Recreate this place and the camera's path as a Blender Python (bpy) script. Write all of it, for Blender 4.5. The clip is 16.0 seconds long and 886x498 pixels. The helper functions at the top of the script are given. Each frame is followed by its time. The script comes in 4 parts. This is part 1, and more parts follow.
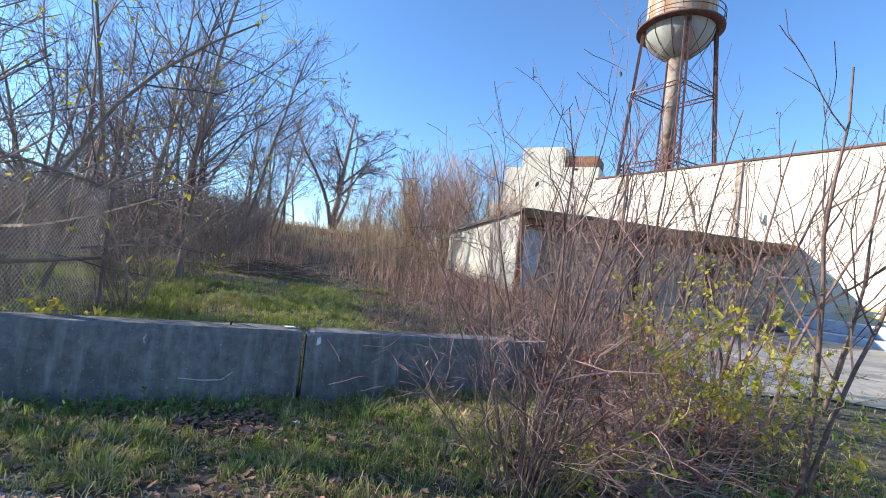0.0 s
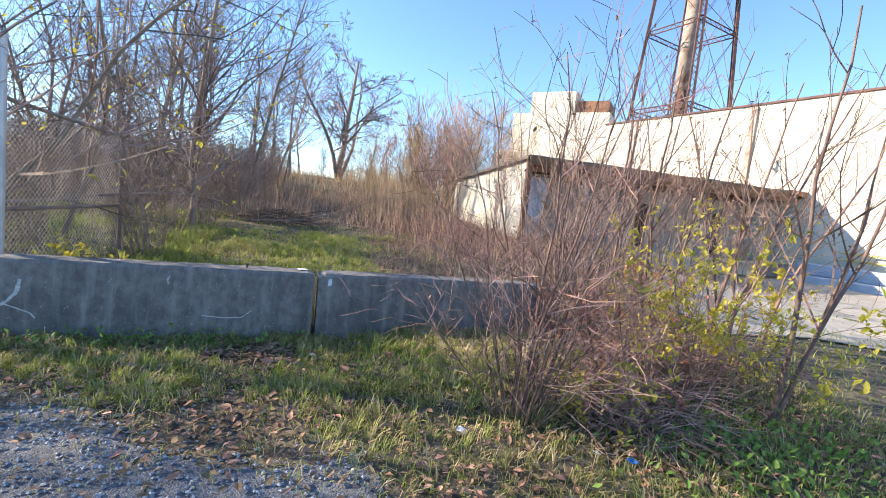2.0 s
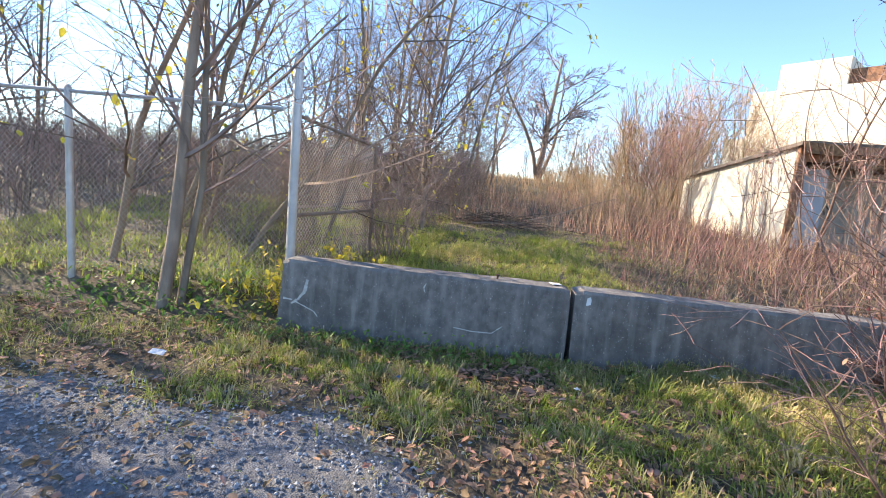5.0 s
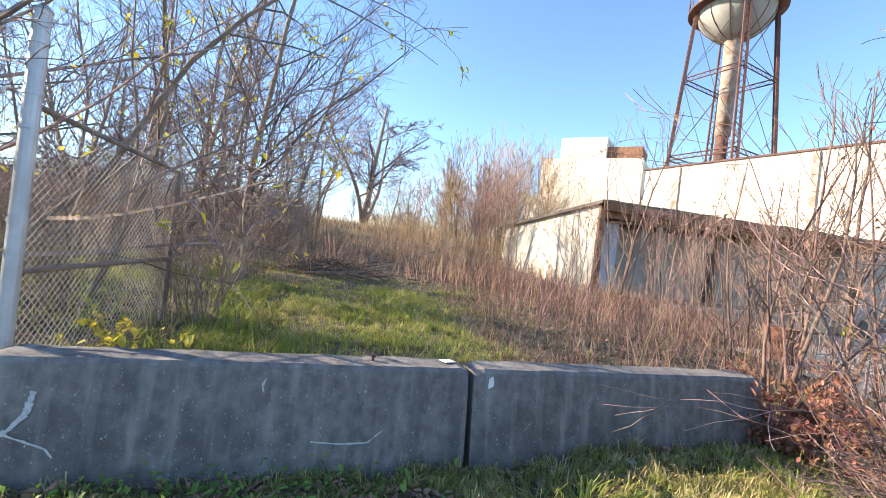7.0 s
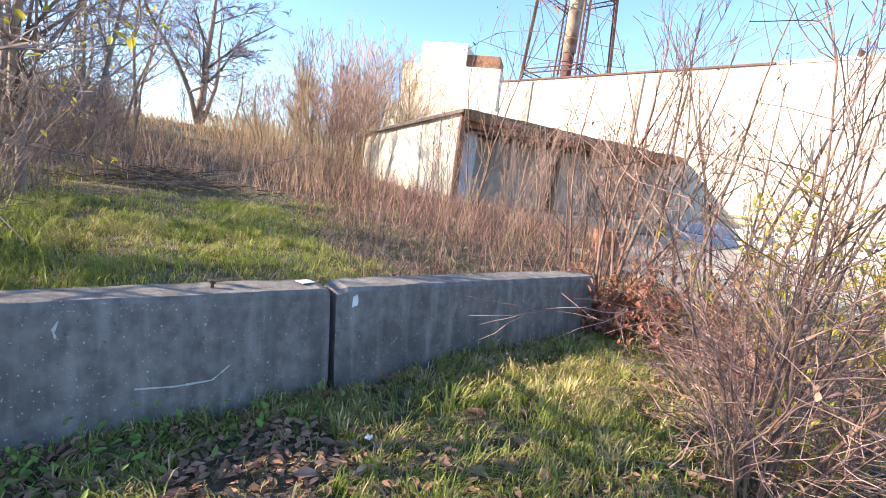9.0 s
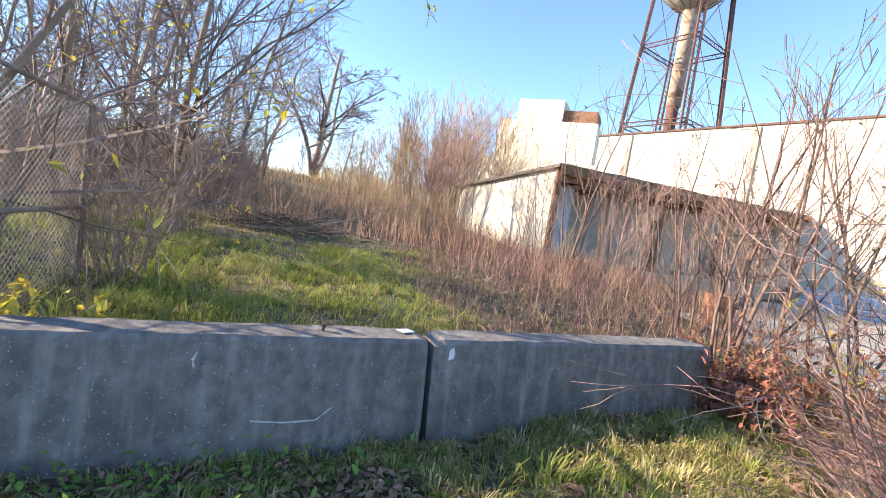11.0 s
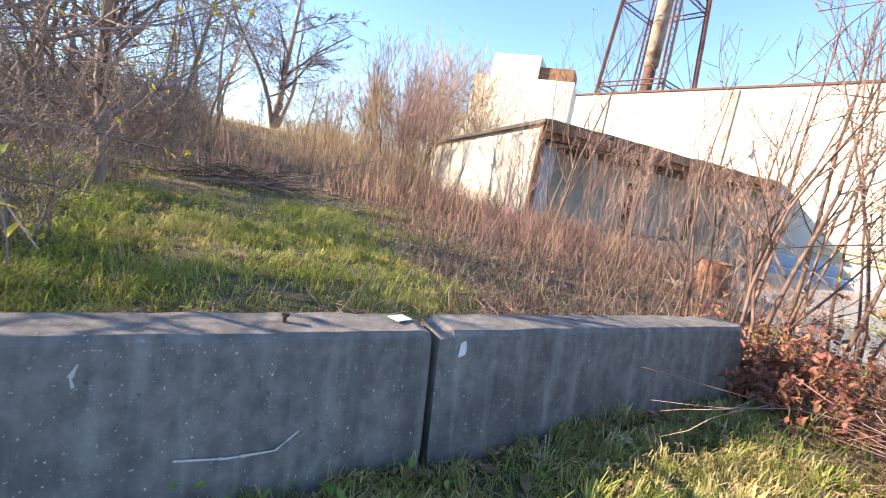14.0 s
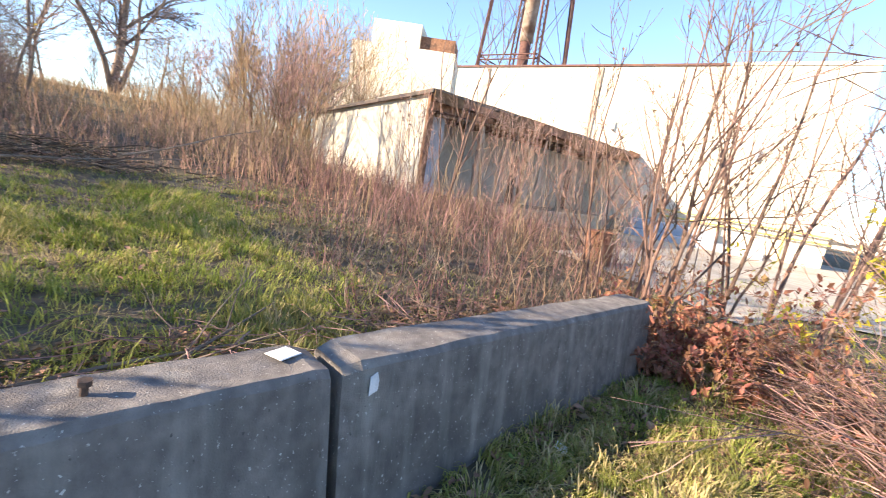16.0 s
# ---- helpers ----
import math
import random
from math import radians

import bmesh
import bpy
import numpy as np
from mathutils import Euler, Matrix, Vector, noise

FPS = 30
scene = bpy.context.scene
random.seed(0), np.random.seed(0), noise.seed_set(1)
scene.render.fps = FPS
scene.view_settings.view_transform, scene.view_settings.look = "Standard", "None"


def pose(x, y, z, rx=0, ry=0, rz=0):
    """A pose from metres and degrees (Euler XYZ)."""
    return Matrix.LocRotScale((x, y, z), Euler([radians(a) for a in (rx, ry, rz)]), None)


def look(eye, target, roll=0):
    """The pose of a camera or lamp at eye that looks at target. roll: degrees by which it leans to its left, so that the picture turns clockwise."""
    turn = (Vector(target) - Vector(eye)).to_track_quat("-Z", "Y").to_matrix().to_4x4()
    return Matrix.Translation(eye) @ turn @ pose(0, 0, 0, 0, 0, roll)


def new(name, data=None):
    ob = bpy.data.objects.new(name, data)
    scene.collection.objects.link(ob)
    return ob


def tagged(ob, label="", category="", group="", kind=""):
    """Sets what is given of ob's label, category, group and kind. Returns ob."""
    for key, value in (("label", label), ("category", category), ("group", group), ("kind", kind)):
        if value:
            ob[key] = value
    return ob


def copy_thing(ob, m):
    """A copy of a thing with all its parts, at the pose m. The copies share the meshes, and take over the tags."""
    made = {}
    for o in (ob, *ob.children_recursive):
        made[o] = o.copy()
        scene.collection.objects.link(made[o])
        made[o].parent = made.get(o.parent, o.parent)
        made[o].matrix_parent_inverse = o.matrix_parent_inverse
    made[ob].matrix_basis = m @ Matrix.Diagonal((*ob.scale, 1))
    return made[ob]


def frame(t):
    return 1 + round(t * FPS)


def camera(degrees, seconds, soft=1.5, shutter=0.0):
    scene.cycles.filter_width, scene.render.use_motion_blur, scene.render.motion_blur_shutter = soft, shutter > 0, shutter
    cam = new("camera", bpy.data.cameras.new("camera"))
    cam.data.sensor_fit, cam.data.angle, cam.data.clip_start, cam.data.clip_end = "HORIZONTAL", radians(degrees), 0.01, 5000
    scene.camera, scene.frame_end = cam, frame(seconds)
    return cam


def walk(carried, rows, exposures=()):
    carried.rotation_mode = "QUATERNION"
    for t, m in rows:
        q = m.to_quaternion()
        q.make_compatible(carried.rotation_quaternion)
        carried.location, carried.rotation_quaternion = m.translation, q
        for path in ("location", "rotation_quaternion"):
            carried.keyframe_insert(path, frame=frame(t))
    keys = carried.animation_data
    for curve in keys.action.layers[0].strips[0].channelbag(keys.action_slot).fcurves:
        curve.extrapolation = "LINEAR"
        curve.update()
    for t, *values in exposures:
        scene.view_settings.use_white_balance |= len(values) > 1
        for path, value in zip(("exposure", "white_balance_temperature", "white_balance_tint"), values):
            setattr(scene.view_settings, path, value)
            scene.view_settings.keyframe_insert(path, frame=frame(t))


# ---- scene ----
cam = camera(90.1, 16.0, soft=0.9, shutter=0.15)
PATH = [
    (0, (-0.397, -5.476, 1.739), (0.296, -3.601, 1.781), 6.5),
    (0.5, (-0.452, -5.531, 1.696), (0.275, -3.668, 1.709), 7.5),
    (1, (-0.521, -5.539, 1.659), (0.248, -3.693, 1.61), 11.6),
    (1.5, (-0.507, -5.582, 1.672), (0.167, -3.705, 1.525), 8.7),
    (2, (-0.429, -5.682, 1.696), (0.256, -3.812, 1.508), 6.3),
    (2.5, (-0.462, -5.707, 1.706), (0.023, -3.78, 1.488), 0.8),
    (3, (-0.451, -5.668, 1.722), (-0.138, -3.706, 1.488), 2.9),
    (3.5, (-0.568, -5.59, 1.686), (-0.789, -3.623, 1.401), 5.1),
    (5.8, (-1.207, -4.204, 1.614), (-1.214, -2.218, 1.377), 6.4),
    (6, (-1.219, -4.048, 1.594), (-1.147, -2.061, 1.382), 6.8),
    (6.5, (-1.351, -3.738, 1.596), (-0.758, -1.83, 1.525), 7.3),
    (7, (-1.446, -3.501, 1.65), (-0.816, -1.603, 1.658), 6.7),
    (7.5, (-1.316, -3.32, 1.65), (-0.469, -1.509, 1.654), 7.1),
    (8, (-1.259, -3.235, 1.638), (-0.074, -1.631, 1.498), 8.0),
    (8.5, (-1.286, -3.195, 1.633), (-0.089, -1.604, 1.448), 7.6),
    (9, (-1.312, -3.199, 1.632), (-0.111, -1.631, 1.316), 7.3),
    (9.2, (-1.315, -3.199, 1.637), (-0.175, -1.578, 1.366), 6.8),
    (11.3, (-1.409, -3.157, 1.662), (-0.56, -1.352, 1.513), 8.9),
    (11.5, (-1.409, -3.157, 1.658), (-0.564, -1.350, 1.512), 8.7),
    (12, (-1.398, -3.141, 1.661), (-0.778, -1.239, 1.683), 6.7),
    (12.5, (-1.398, -3.038, 1.645), (-0.909, -1.099, 1.644), 7.0),
    (13, (-1.389, -2.760, 1.569), (-1.096, -0.782, 1.515), 7.1),
    (13.5, (-1.231, -2.515, 1.511), (-0.680, -0.614, 1.225), 8.8),
    (14, (-1.217, -2.231, 1.537), (-0.218, -0.524, 1.239), 10.1),
    (14.5, (-1.176, -1.991, 1.545), (-0.024, -0.38, 1.267), 8.2),
    (15, (-0.994, -1.772, 1.563), (0.156, -0.164, 1.263), 6.9),
    (15.5, (-0.931, -1.685, 1.568), (0.223, -0.084, 1.246), 7.3),
    (16, (-0.943, -1.665, 1.553), (0.455, -0.273, 1.223), 9.4),
]
walk(cam, [(t, look(eye, target, roll)) for t, eye, target, roll in PATH],
     exposures=((0, 1.15, 5980, 7), (1.5, 1.50, 6480, 9), (3.0, 1.75, 6780, 10), (6.0, 1.85, 7380, 12), (7.0, 1.76, 7080, 10), (9.0, 1.92, 7080, 12), (12.5, 1.78, 7080, 11), (14.5, 1.90, 7380, 13), (16.0, 1.88, 7580, 14)))

# ---- sky, sun, exposure ----
SUN_WAY = Vector((0.91, -0.42, -0.45)).normalized()
world = bpy.data.worlds.new("sky")
world.use_nodes = True
scene.world = world
wn = world.node_tree.nodes
sky = wn.new("ShaderNodeTexSky")
sky.sky_type = "NISHITA"
sky.sun_disc = False
sky.sun_elevation = math.asin(-SUN_WAY.z)
sky.sun_rotation = math.atan2(-SUN_WAY.x, -SUN_WAY.y)
sky.air_density, sky.dust_density, sky.ozone_density = 0.9, 0.0, 5.0
wn["Background"].inputs["Strength"].default_value = 0.13
world.node_tree.links.new(sky.outputs[0], wn["Background"].inputs["Color"])
sun = new("sun", bpy.data.lights.new("sun", "SUN"))
sun.data.energy, sun.data.angle, sun.data.color = 4.6, radians(0.5), (1.0, 0.88, 0.72)
sun.matrix_world = look((-40, 30, 30), Vector((-40, 30, 30)) + SUN_WAY)


# ---- materials ----
def material(name, c1, c2, scale=6.0, rough=0.9, c3=None, scale3=1.2, amount3=0.5, bump=0.3, bump_scale=60.0, metallic=0.0, vary=0.0, stretch=(1, 1, 1), translucent=0.0, cut=(0.35, 0.65), weather=None):
    """Two colours mixed by fine noise, a third in larger patches, relief, and some variation from piece to piece."""
    m = bpy.data.materials.new(name)
    m.use_nodes = True
    n, l = m.node_tree.nodes, m.node_tree.links
    bsdf = n["Principled BSDF"]
    bsdf.inputs["Roughness"].default_value = rough
    bsdf.inputs["Metallic"].default_value = metallic
    bsdf.inputs["Specular IOR Level"].default_value = 0.3
    co = n.new("ShaderNodeTexCoord")
    mp = n.new("ShaderNodeMapping")
    mp.inputs["Scale"].default_value = stretch
    l.new(co.outputs["Object"], mp.inputs[0])

    def noise_tex(sc, detail):
        t = n.new("ShaderNodeTexNoise")
        t.inputs["Scale"].default_value = sc
        t.inputs["Detail"].default_value = detail
        l.new(mp.outputs[0], t.inputs["Vector"])
        return t

    def ramp(src, a, b):
        r = n.new("ShaderNodeMapRange")
        r.inputs["From Min"].default_value, r.inputs["From Max"].default_value = a, b
        l.new(src, r.inputs["Value"])
        return r.outputs[0]

    def mix(f, a, b):
        x = n.new("ShaderNodeMix")
        x.data_type = "RGBA"
        for sock, v in ((x.inputs["Factor"], f), (x.inputs[6], a), (x.inputs[7], b)):
            if isinstance(v, tuple):
                sock.default_value = (*v, 1)
            elif isinstance(v, float):
                sock.default_value = v
            else:
                l.new(v, sock)
        return x.outputs[2]

    colour = mix(ramp(noise_tex(scale, 5).outputs["Fac"], *cut), c1, c2)
    if c3:
        f = ramp(noise_tex(scale3, 4).outputs["Fac"], 0.5, 0.68)
        k = n.new("ShaderNodeMath")
        k.operation = "MULTIPLY"
        k.inputs[1].default_value = amount3
        l.new(f, k.inputs[0])
        colour = mix(k.outputs[0], colour, c3)
    if weather:
        runs = n.new("ShaderNodeMapping")
        runs.inputs["Scale"].default_value = (1, 1, 0.05)
        l.new(co.outputs["Object"], runs.inputs[0])
        t = noise_tex(9, 4)
        l.new(runs.outputs[0], t.inputs["Vector"])
        k = n.new("ShaderNodeMath")
        k.operation = "MULTIPLY"
        k.inputs[1].default_value = 0.55
        l.new(ramp(t.outputs["Fac"], 0.52, 0.70), k.inputs[0])
        colour = mix(k.outputs[0], colour, weather[0])
        dark = noise_tex(7, 4)
        l.new(runs.outputs[0], dark.inputs["Vector"])
        k2 = n.new("ShaderNodeMath")
        k2.operation = "MULTIPLY"
        k2.inputs[1].default_value = 0.5
        l.new(ramp(dark.outputs["Fac"], 0.46, 0.32), k2.inputs[0])
        colour = mix(k2.outputs[0], colour, weather[1])
        colour = mix(ramp(noise_tex(75, 3).outputs["Fac"], 0.66, 0.72), colour, weather[2])
        colour = mix(ramp(noise_tex(38, 3).outputs["Fac"], 0.30, 0.25), colour, weather[1])
    if vary:
        geo = n.new("ShaderNodeNewGeometry")
        obi = n.new("ShaderNodeObjectInfo")
        add = n.new("ShaderNodeMath")
        l.new(geo.outputs["Random Per Island"], add.inputs[0])
        l.new(obi.outputs["Random"], add.inputs[1])
        fr = n.new("ShaderNodeMath")
        fr.operation = "FRACT"
        l.new(add.outputs[0], fr.inputs[0])
        hsv = n.new("ShaderNodeHueSaturation")
        l.new(colour, hsv.inputs["Color"])
        r = n.new("ShaderNodeMapRange")
        r.inputs["To Min"].default_value, r.inputs["To Max"].default_value = 1 - vary, 1 + vary
        l.new(fr.outputs[0], r.inputs["Value"])
        l.new(r.outputs[0], hsv.inputs["Value"])
        h = n.new("ShaderNodeMapRange")
        h.inputs["To Min"].default_value, h.inputs["To Max"].default_value = 0.5 + 0.05 * vary, 0.5 - 0.05 * vary
        l.new(fr.outputs[0], h.inputs["Value"])
        l.new(h.outputs[0], hsv.inputs["Hue"])
        colour = hsv.outputs[0]
    l.new(colour, bsdf.inputs["Base Color"])
    if bump:
        b = n.new("ShaderNodeBump")
        b.inputs["Strength"].default_value = bump
        b.inputs["Distance"].default_value = 0.02
        l.new(noise_tex(bump_scale, 6).outputs["Fac"], b.inputs["Height"])
        l.new(b.outputs[0], bsdf.inputs["Normal"])
    if translucent:
        tr = n.new("ShaderNodeBsdfTranslucent")
        l.new(colour, tr.inputs["Color"])
        ms = n.new("ShaderNodeMixShader")
        ms.inputs[0].default_value = translucent
        l.new(bsdf.outputs[0], ms.inputs[1])
        l.new(tr.outputs[0], ms.inputs[2])
        l.new(ms.outputs[0], n["Material Output"].inputs["Surface"])
    return m


CONCRETE = material("barrier_concrete", (0.12, 0.109, 0.107), (0.255, 0.234, 0.22), 14, 0.95, (0.095, 0.088, 0.085), 2.2, 0.75, 0.45, 170, stretch=(1, 1, 0.8), cut=(0.25, 0.75), weather=((0.33, 0.32, 0.30), (0.10, 0.095, 0.092), (0.46, 0.45, 0.43)))
CHALK = material("pale_scrape", (0.55, 0.55, 0.53), (0.42, 0.42, 0.41), 40, 0.9, bump=0.2)
EARTH = material("earth", (0.085, 0.067, 0.05), (0.18, 0.142, 0.102), 7, 1.0, (0.10, 0.11, 0.04), 0.7, 0.5, 1.0, 40)
GRAVEL_BED = material("gravel_bed", (0.13, 0.133, 0.145), (0.22, 0.225, 0.24), 30, 1.0, (0.14, 0.12, 0.085), 1.5, 0.7, 1.0, 80)
STONE = material("gravel_stone", (0.22, 0.225, 0.24), (0.33, 0.335, 0.35), 30, 0.95, vary=0.45, bump=0.3)
PAVING = material("old_paving", (0.36, 0.32, 0.27), (0.46, 0.41, 0.35), 3, 0.95, (0.26, 0.23, 0.19), 0.4, 0.6, 0.4, 50)
WHITE_WALL = material("cream_painted_wall", (0.67, 0.63, 0.54), (0.60, 0.55, 0.45), 2.0, 0.85, (0.53, 0.45, 0.33), 0.5, 0.5, 0.25, 18, stretch=(1, 1, 0.3))
BLOCK = material("painted_block", (0.33, 0.295, 0.265), (0.43, 0.395, 0.36), 4, 0.9, (0.30, 0.28, 0.25), 0.9, 0.7, 0.35, 30, vary=0.10)
BLUE_GREY = material("blue_grey_paint", (0.40, 0.45, 0.52), (0.48, 0.52, 0.58), 3, 0.8, (0.30, 0.32, 0.35), 1.2, 0.6, 0.2, 30)
RUST_WOOD = material("rotten_wood", (0.17, 0.09, 0.055), (0.30, 0.17, 0.10), 9, 0.95, (0.09, 0.06, 0.045), 2, 0.7, 0.5, 40, vary=0.25)
PALE_WOOD = material("weathered_post", (0.42, 0.34, 0.27), (0.52, 0.44, 0.36), 12, 0.9, bump=0.3, stretch=(1, 1, 0.2))
ROOFING = material("tar_roofing", (0.10, 0.085, 0.075), (0.17, 0.14, 0.12), 4, 0.95, (0.28, 0.22, 0.17), 0.8, 0.6, 0.4, 30)
GAP_SHADE = material("gap_shade", (0.035, 0.03, 0.028), (0.06, 0.05, 0.045), 5, 0.9)
RUST = material("rusted_steel", (0.10, 0.05, 0.045), (0.17, 0.085, 0.065), 5, 0.8, (0.06, 0.04, 0.045), 1.0, 0.7, 0.3, 30)
TANK = material("tank_grey", (0.30, 0.30, 0.27), (0.38, 0.37, 0.33), 0.9, 0.7, (0.20, 0.18, 0.15), 0.5, 0.6, 0.1, 10, stretch=(1, 1, 0.25))
TANK_RUST = material("tank_rust_streaks", (0.55, 0.50, 0.44), (0.40, 0.22, 0.10), 1.2, 0.75, (0.30, 0.13, 0.06), 0.9, 0.8, 0.1, 10, stretch=(1, 1, 0.15))
PIPE_CASE = material("riser_casing", (0.32, 0.25, 0.20), (0.45, 0.38, 0.32), 2, 0.85, (0.17, 0.10, 0.07), 1.2, 0.85, 0.2, 20)
WIRE = material("rusty_wire", (0.34, 0.31, 0.28), (0.46, 0.43, 0.39), 6, 0.7, (0.22, 0.13, 0.08), 1.5, 0.6, 0)
GALV = material("galvanised_steel", (0.42, 0.43, 0.45), (0.52, 0.53, 0.55), 8, 0.5, (0.33, 0.32, 0.30), 2, 0.5, 0.1, 40, metallic=0.5)
DRUM = material("rust_red_drum", (0.17, 0.075, 0.05), (0.28, 0.135, 0.09), 9, 0.85, (0.14, 0.07, 0.05), 2.5, 0.8, 0.3, 40)
DULL_PIPE = material("dull_rusty_pipe", (0.17, 0.13, 0.11), (0.26, 0.21, 0.18), 8, 0.8, (0.20, 0.11, 0.07), 2, 0.6, 0.2, 40)
YELLOW = material("faded_yellow_paint", (0.55, 0.42, 0.10), (0.62, 0.50, 0.20), 4, 0.7)
PAPER = material("white_litter", (0.75, 0.76, 0.78), (0.62, 0.64, 0.68), 20, 0.6)
BLUE_PLASTIC = material("blue_plastic", (0.04, 0.16, 0.42), (0.08, 0.24, 0.5), 20, 0.35)
IRON = material("rusty_bolt", (0.06, 0.045, 0.04), (0.12, 0.07, 0.05), 30, 0.8)
INK = material("black_spray_paint", (0.03, 0.03, 0.03), (0.05, 0.05, 0.05), 10, 0.8)
BARK = material("grey_brown_bark", (0.19, 0.145, 0.115), (0.29, 0.23, 0.18), 10, 0.95, (0.24, 0.215, 0.18), 1.5, 0.4, 0.5, 40, vary=0.15, stretch=(1, 1, 0.3))
RED_BARK = material("red_brown_bark", (0.13, 0.08, 0.065), (0.23, 0.145, 0.115), 12, 0.9, (0.30, 0.23, 0.18), 2, 0.35, 0.3, 60, vary=0.2)
TWIG = material("bare_twigs", (0.15, 0.11, 0.098), (0.31, 0.235, 0.20), 3, 0.95, vary=0.5, bump=0)
RED_TWIG = material("reddish_twigs", (0.19, 0.11, 0.095), (0.40, 0.27, 0.22), 3, 0.9, vary=0.5, bump=0)
TAN_STEM = material("tan_dry_stems", (0.4, 0.285, 0.17), (0.53, 0.395, 0.25), 2, 0.9, (0.26, 0.16, 0.09), 0.3, 0.7, vary=0.35, bump=0, translucent=0.2)
BROWN_STEM = material("brown_dry_stems", (0.14, 0.082, 0.075), (0.34, 0.215, 0.18), 2, 0.95, (0.13, 0.07, 0.06), 0.5, 0.7, vary=0.6, bump=0)
PINK_STEM = material("pinkish_tan_stems", (0.26, 0.17, 0.125), (0.44, 0.31, 0.22), 2, 0.95, (0.16, 0.095, 0.07), 0.5, 0.6, vary=0.5, bump=0)
GREY_STEM = material("grey_dead_stems", (0.20, 0.165, 0.12), (0.36, 0.30, 0.22), 2, 0.95, (0.13, 0.10, 0.07), 0.5, 0.5, vary=0.5, bump=0)
DARK_STICK = material("dark_rotting_sticks", (0.08, 0.058, 0.045), (0.21, 0.15, 0.11), 4, 0.95, vary=0.5, bump=0)
GRASS = material("green_grass", (0.24, 0.31, 0.06), (0.37, 0.41, 0.11), 1.5, 0.7, (0.36, 0.30, 0.13), 0.8, 0.55, vary=0.35, bump=0, translucent=0.45)
DRY_GRASS = material("dry_grass", (0.44, 0.37, 0.17), (0.56, 0.46, 0.25), 2, 0.8, vary=0.3, bump=0, translucent=0.3)
WEED = material("green_weeds", (0.12, 0.23, 0.045), (0.2, 0.3, 0.07), 3, 0.6, vary=0.3, bump=0, translucent=0.3)
DEAD_LEAF = material("fallen_leaves", (0.22, 0.13, 0.08), (0.42, 0.27, 0.17), 8, 0.8, (0.13, 0.09, 0.065), 2, 0.6, vary=0.6, bump=0, translucent=0.15)
RED_LEAF = material("russet_leaves", (0.3, 0.115, 0.085), (0.4, 0.2, 0.12), 6, 0.6, (0.28, 0.25, 0.07), 1.5, 0.7, vary=0.35, bump=0, translucent=0.3)
YELLOW_LEAF = material("yellow_leaves", (0.62, 0.50, 0.06), (0.47, 0.45, 0.08), 4, 0.6, (0.30, 0.26, 0.06), 1.2, 0.5, vary=0.25, bump=0, translucent=0.45)


# ---- building blocks ----
def mesh_of(bm, name, mat):
    me = bpy.data.meshes.new(name)
    bm.normal_update()
    bm.to_mesh(me)
    bm.free()
    me.materials.append(mat)
    return me


def part(name, bm, mat, parent=None, label=""):
    ob = new(name, mesh_of(bm, name, mat))
    ob.parent = parent
    return tagged(ob, label)


def raw(name, verts, faces, mat, parent=None, label=""):
    me = bpy.data.meshes.new(name)
    me.from_pydata(verts, [], faces)
    me.materials.append(mat)
    ob = new(name, me)
    ob.parent = parent
    return tagged(ob, label)


def empty(name, x=0, y=0, z=0, rz=0, **tags):
    ob = new(name)
    ob.matrix_basis = pose(x, y, z, 0, 0, rz)
    return tagged(ob, **tags)


def box(bm, x0, x1, y0, y1, z0, z1, bevel=0.0, m=None):
    r = bmesh.ops.create_cube(bm, size=1)
    bmesh.ops.scale(bm, vec=(x1 - x0, y1 - y0, z1 - z0), verts=r["verts"])
    bmesh.ops.translate(bm, vec=((x0 + x1) / 2, (y0 + y1) / 2, (z0 + z1) / 2), verts=r["verts"])
    vs = r["verts"]
    if bevel:
        es = list({e for v in vs for e in v.link_edges})
        b = bmesh.ops.bevel(bm, geom=es, offset=bevel, segments=1, affect="EDGES", profile=0.5)
        vs = list({v for f in b["faces"] for v in f.verts} | {v for v in vs if v.is_valid})
    if m:
        bmesh.ops.transform(bm, matrix=m, verts=vs)
    return vs


def bar(bm, a, b, r, k=8, r2=None):
    a, b = Vector(a), Vector(b)
    m = Matrix.Translation((a + b) / 2) @ (b - a).to_track_quat("Z", "Y").to_matrix().to_4x4()
    bmesh.ops.create_cone(bm, cap_ends=True, segments=k, radius1=r, radius2=r if r2 is None else r2, depth=(b - a).length, matrix=m)


def spun(profile, k=32, x=0, y=0):
    bm = bmesh.new()
    rings = [[bm.verts.new((x + r * math.cos(2 * math.pi * i / k), y + r * math.sin(2 * math.pi * i / k), z)) for i in range(k)] for r, z in profile]
    for a, b in zip(rings, rings[1:]):
        for i in range(k):
            bm.faces.new((a[i], a[(i + 1) % k], b[(i + 1) % k], b[i]))
    for f in bm.faces:
        f.smooth = True
    return bm


def smooth(a, b, v):
    u = min(1, max(0, (v - a) / (b - a)))
    return u * u * (3 - 2 * u)


def height(x, y):
    """The lie of the land: level in front of the barrier, a bank that climbs away behind it, lower towards the yard."""
    w = 1 - smooth(8.5, 15, x)
    back = smooth(-0.1, 0.5, y)
    z = w * back * (0.16 + 0.086 * min(max(y, 0), 36)) + (1 - w) * 0.08
    z += 0.10 * smooth(0.2, 1.4, x) * (1 - smooth(-0.4, 0.2, y)) * smooth(-3.5, -1.0, y) * w
    far = smooth(2, 12, max(abs(x - 2) - 2, 0))
    z += 0.05 * noise.noise((x * 0.6, y * 0.6, 0)) * (0.4 + far * w) + 0.02 * noise.noise((x * 2.3, y * 2.3, 4))
    return z - 0.03


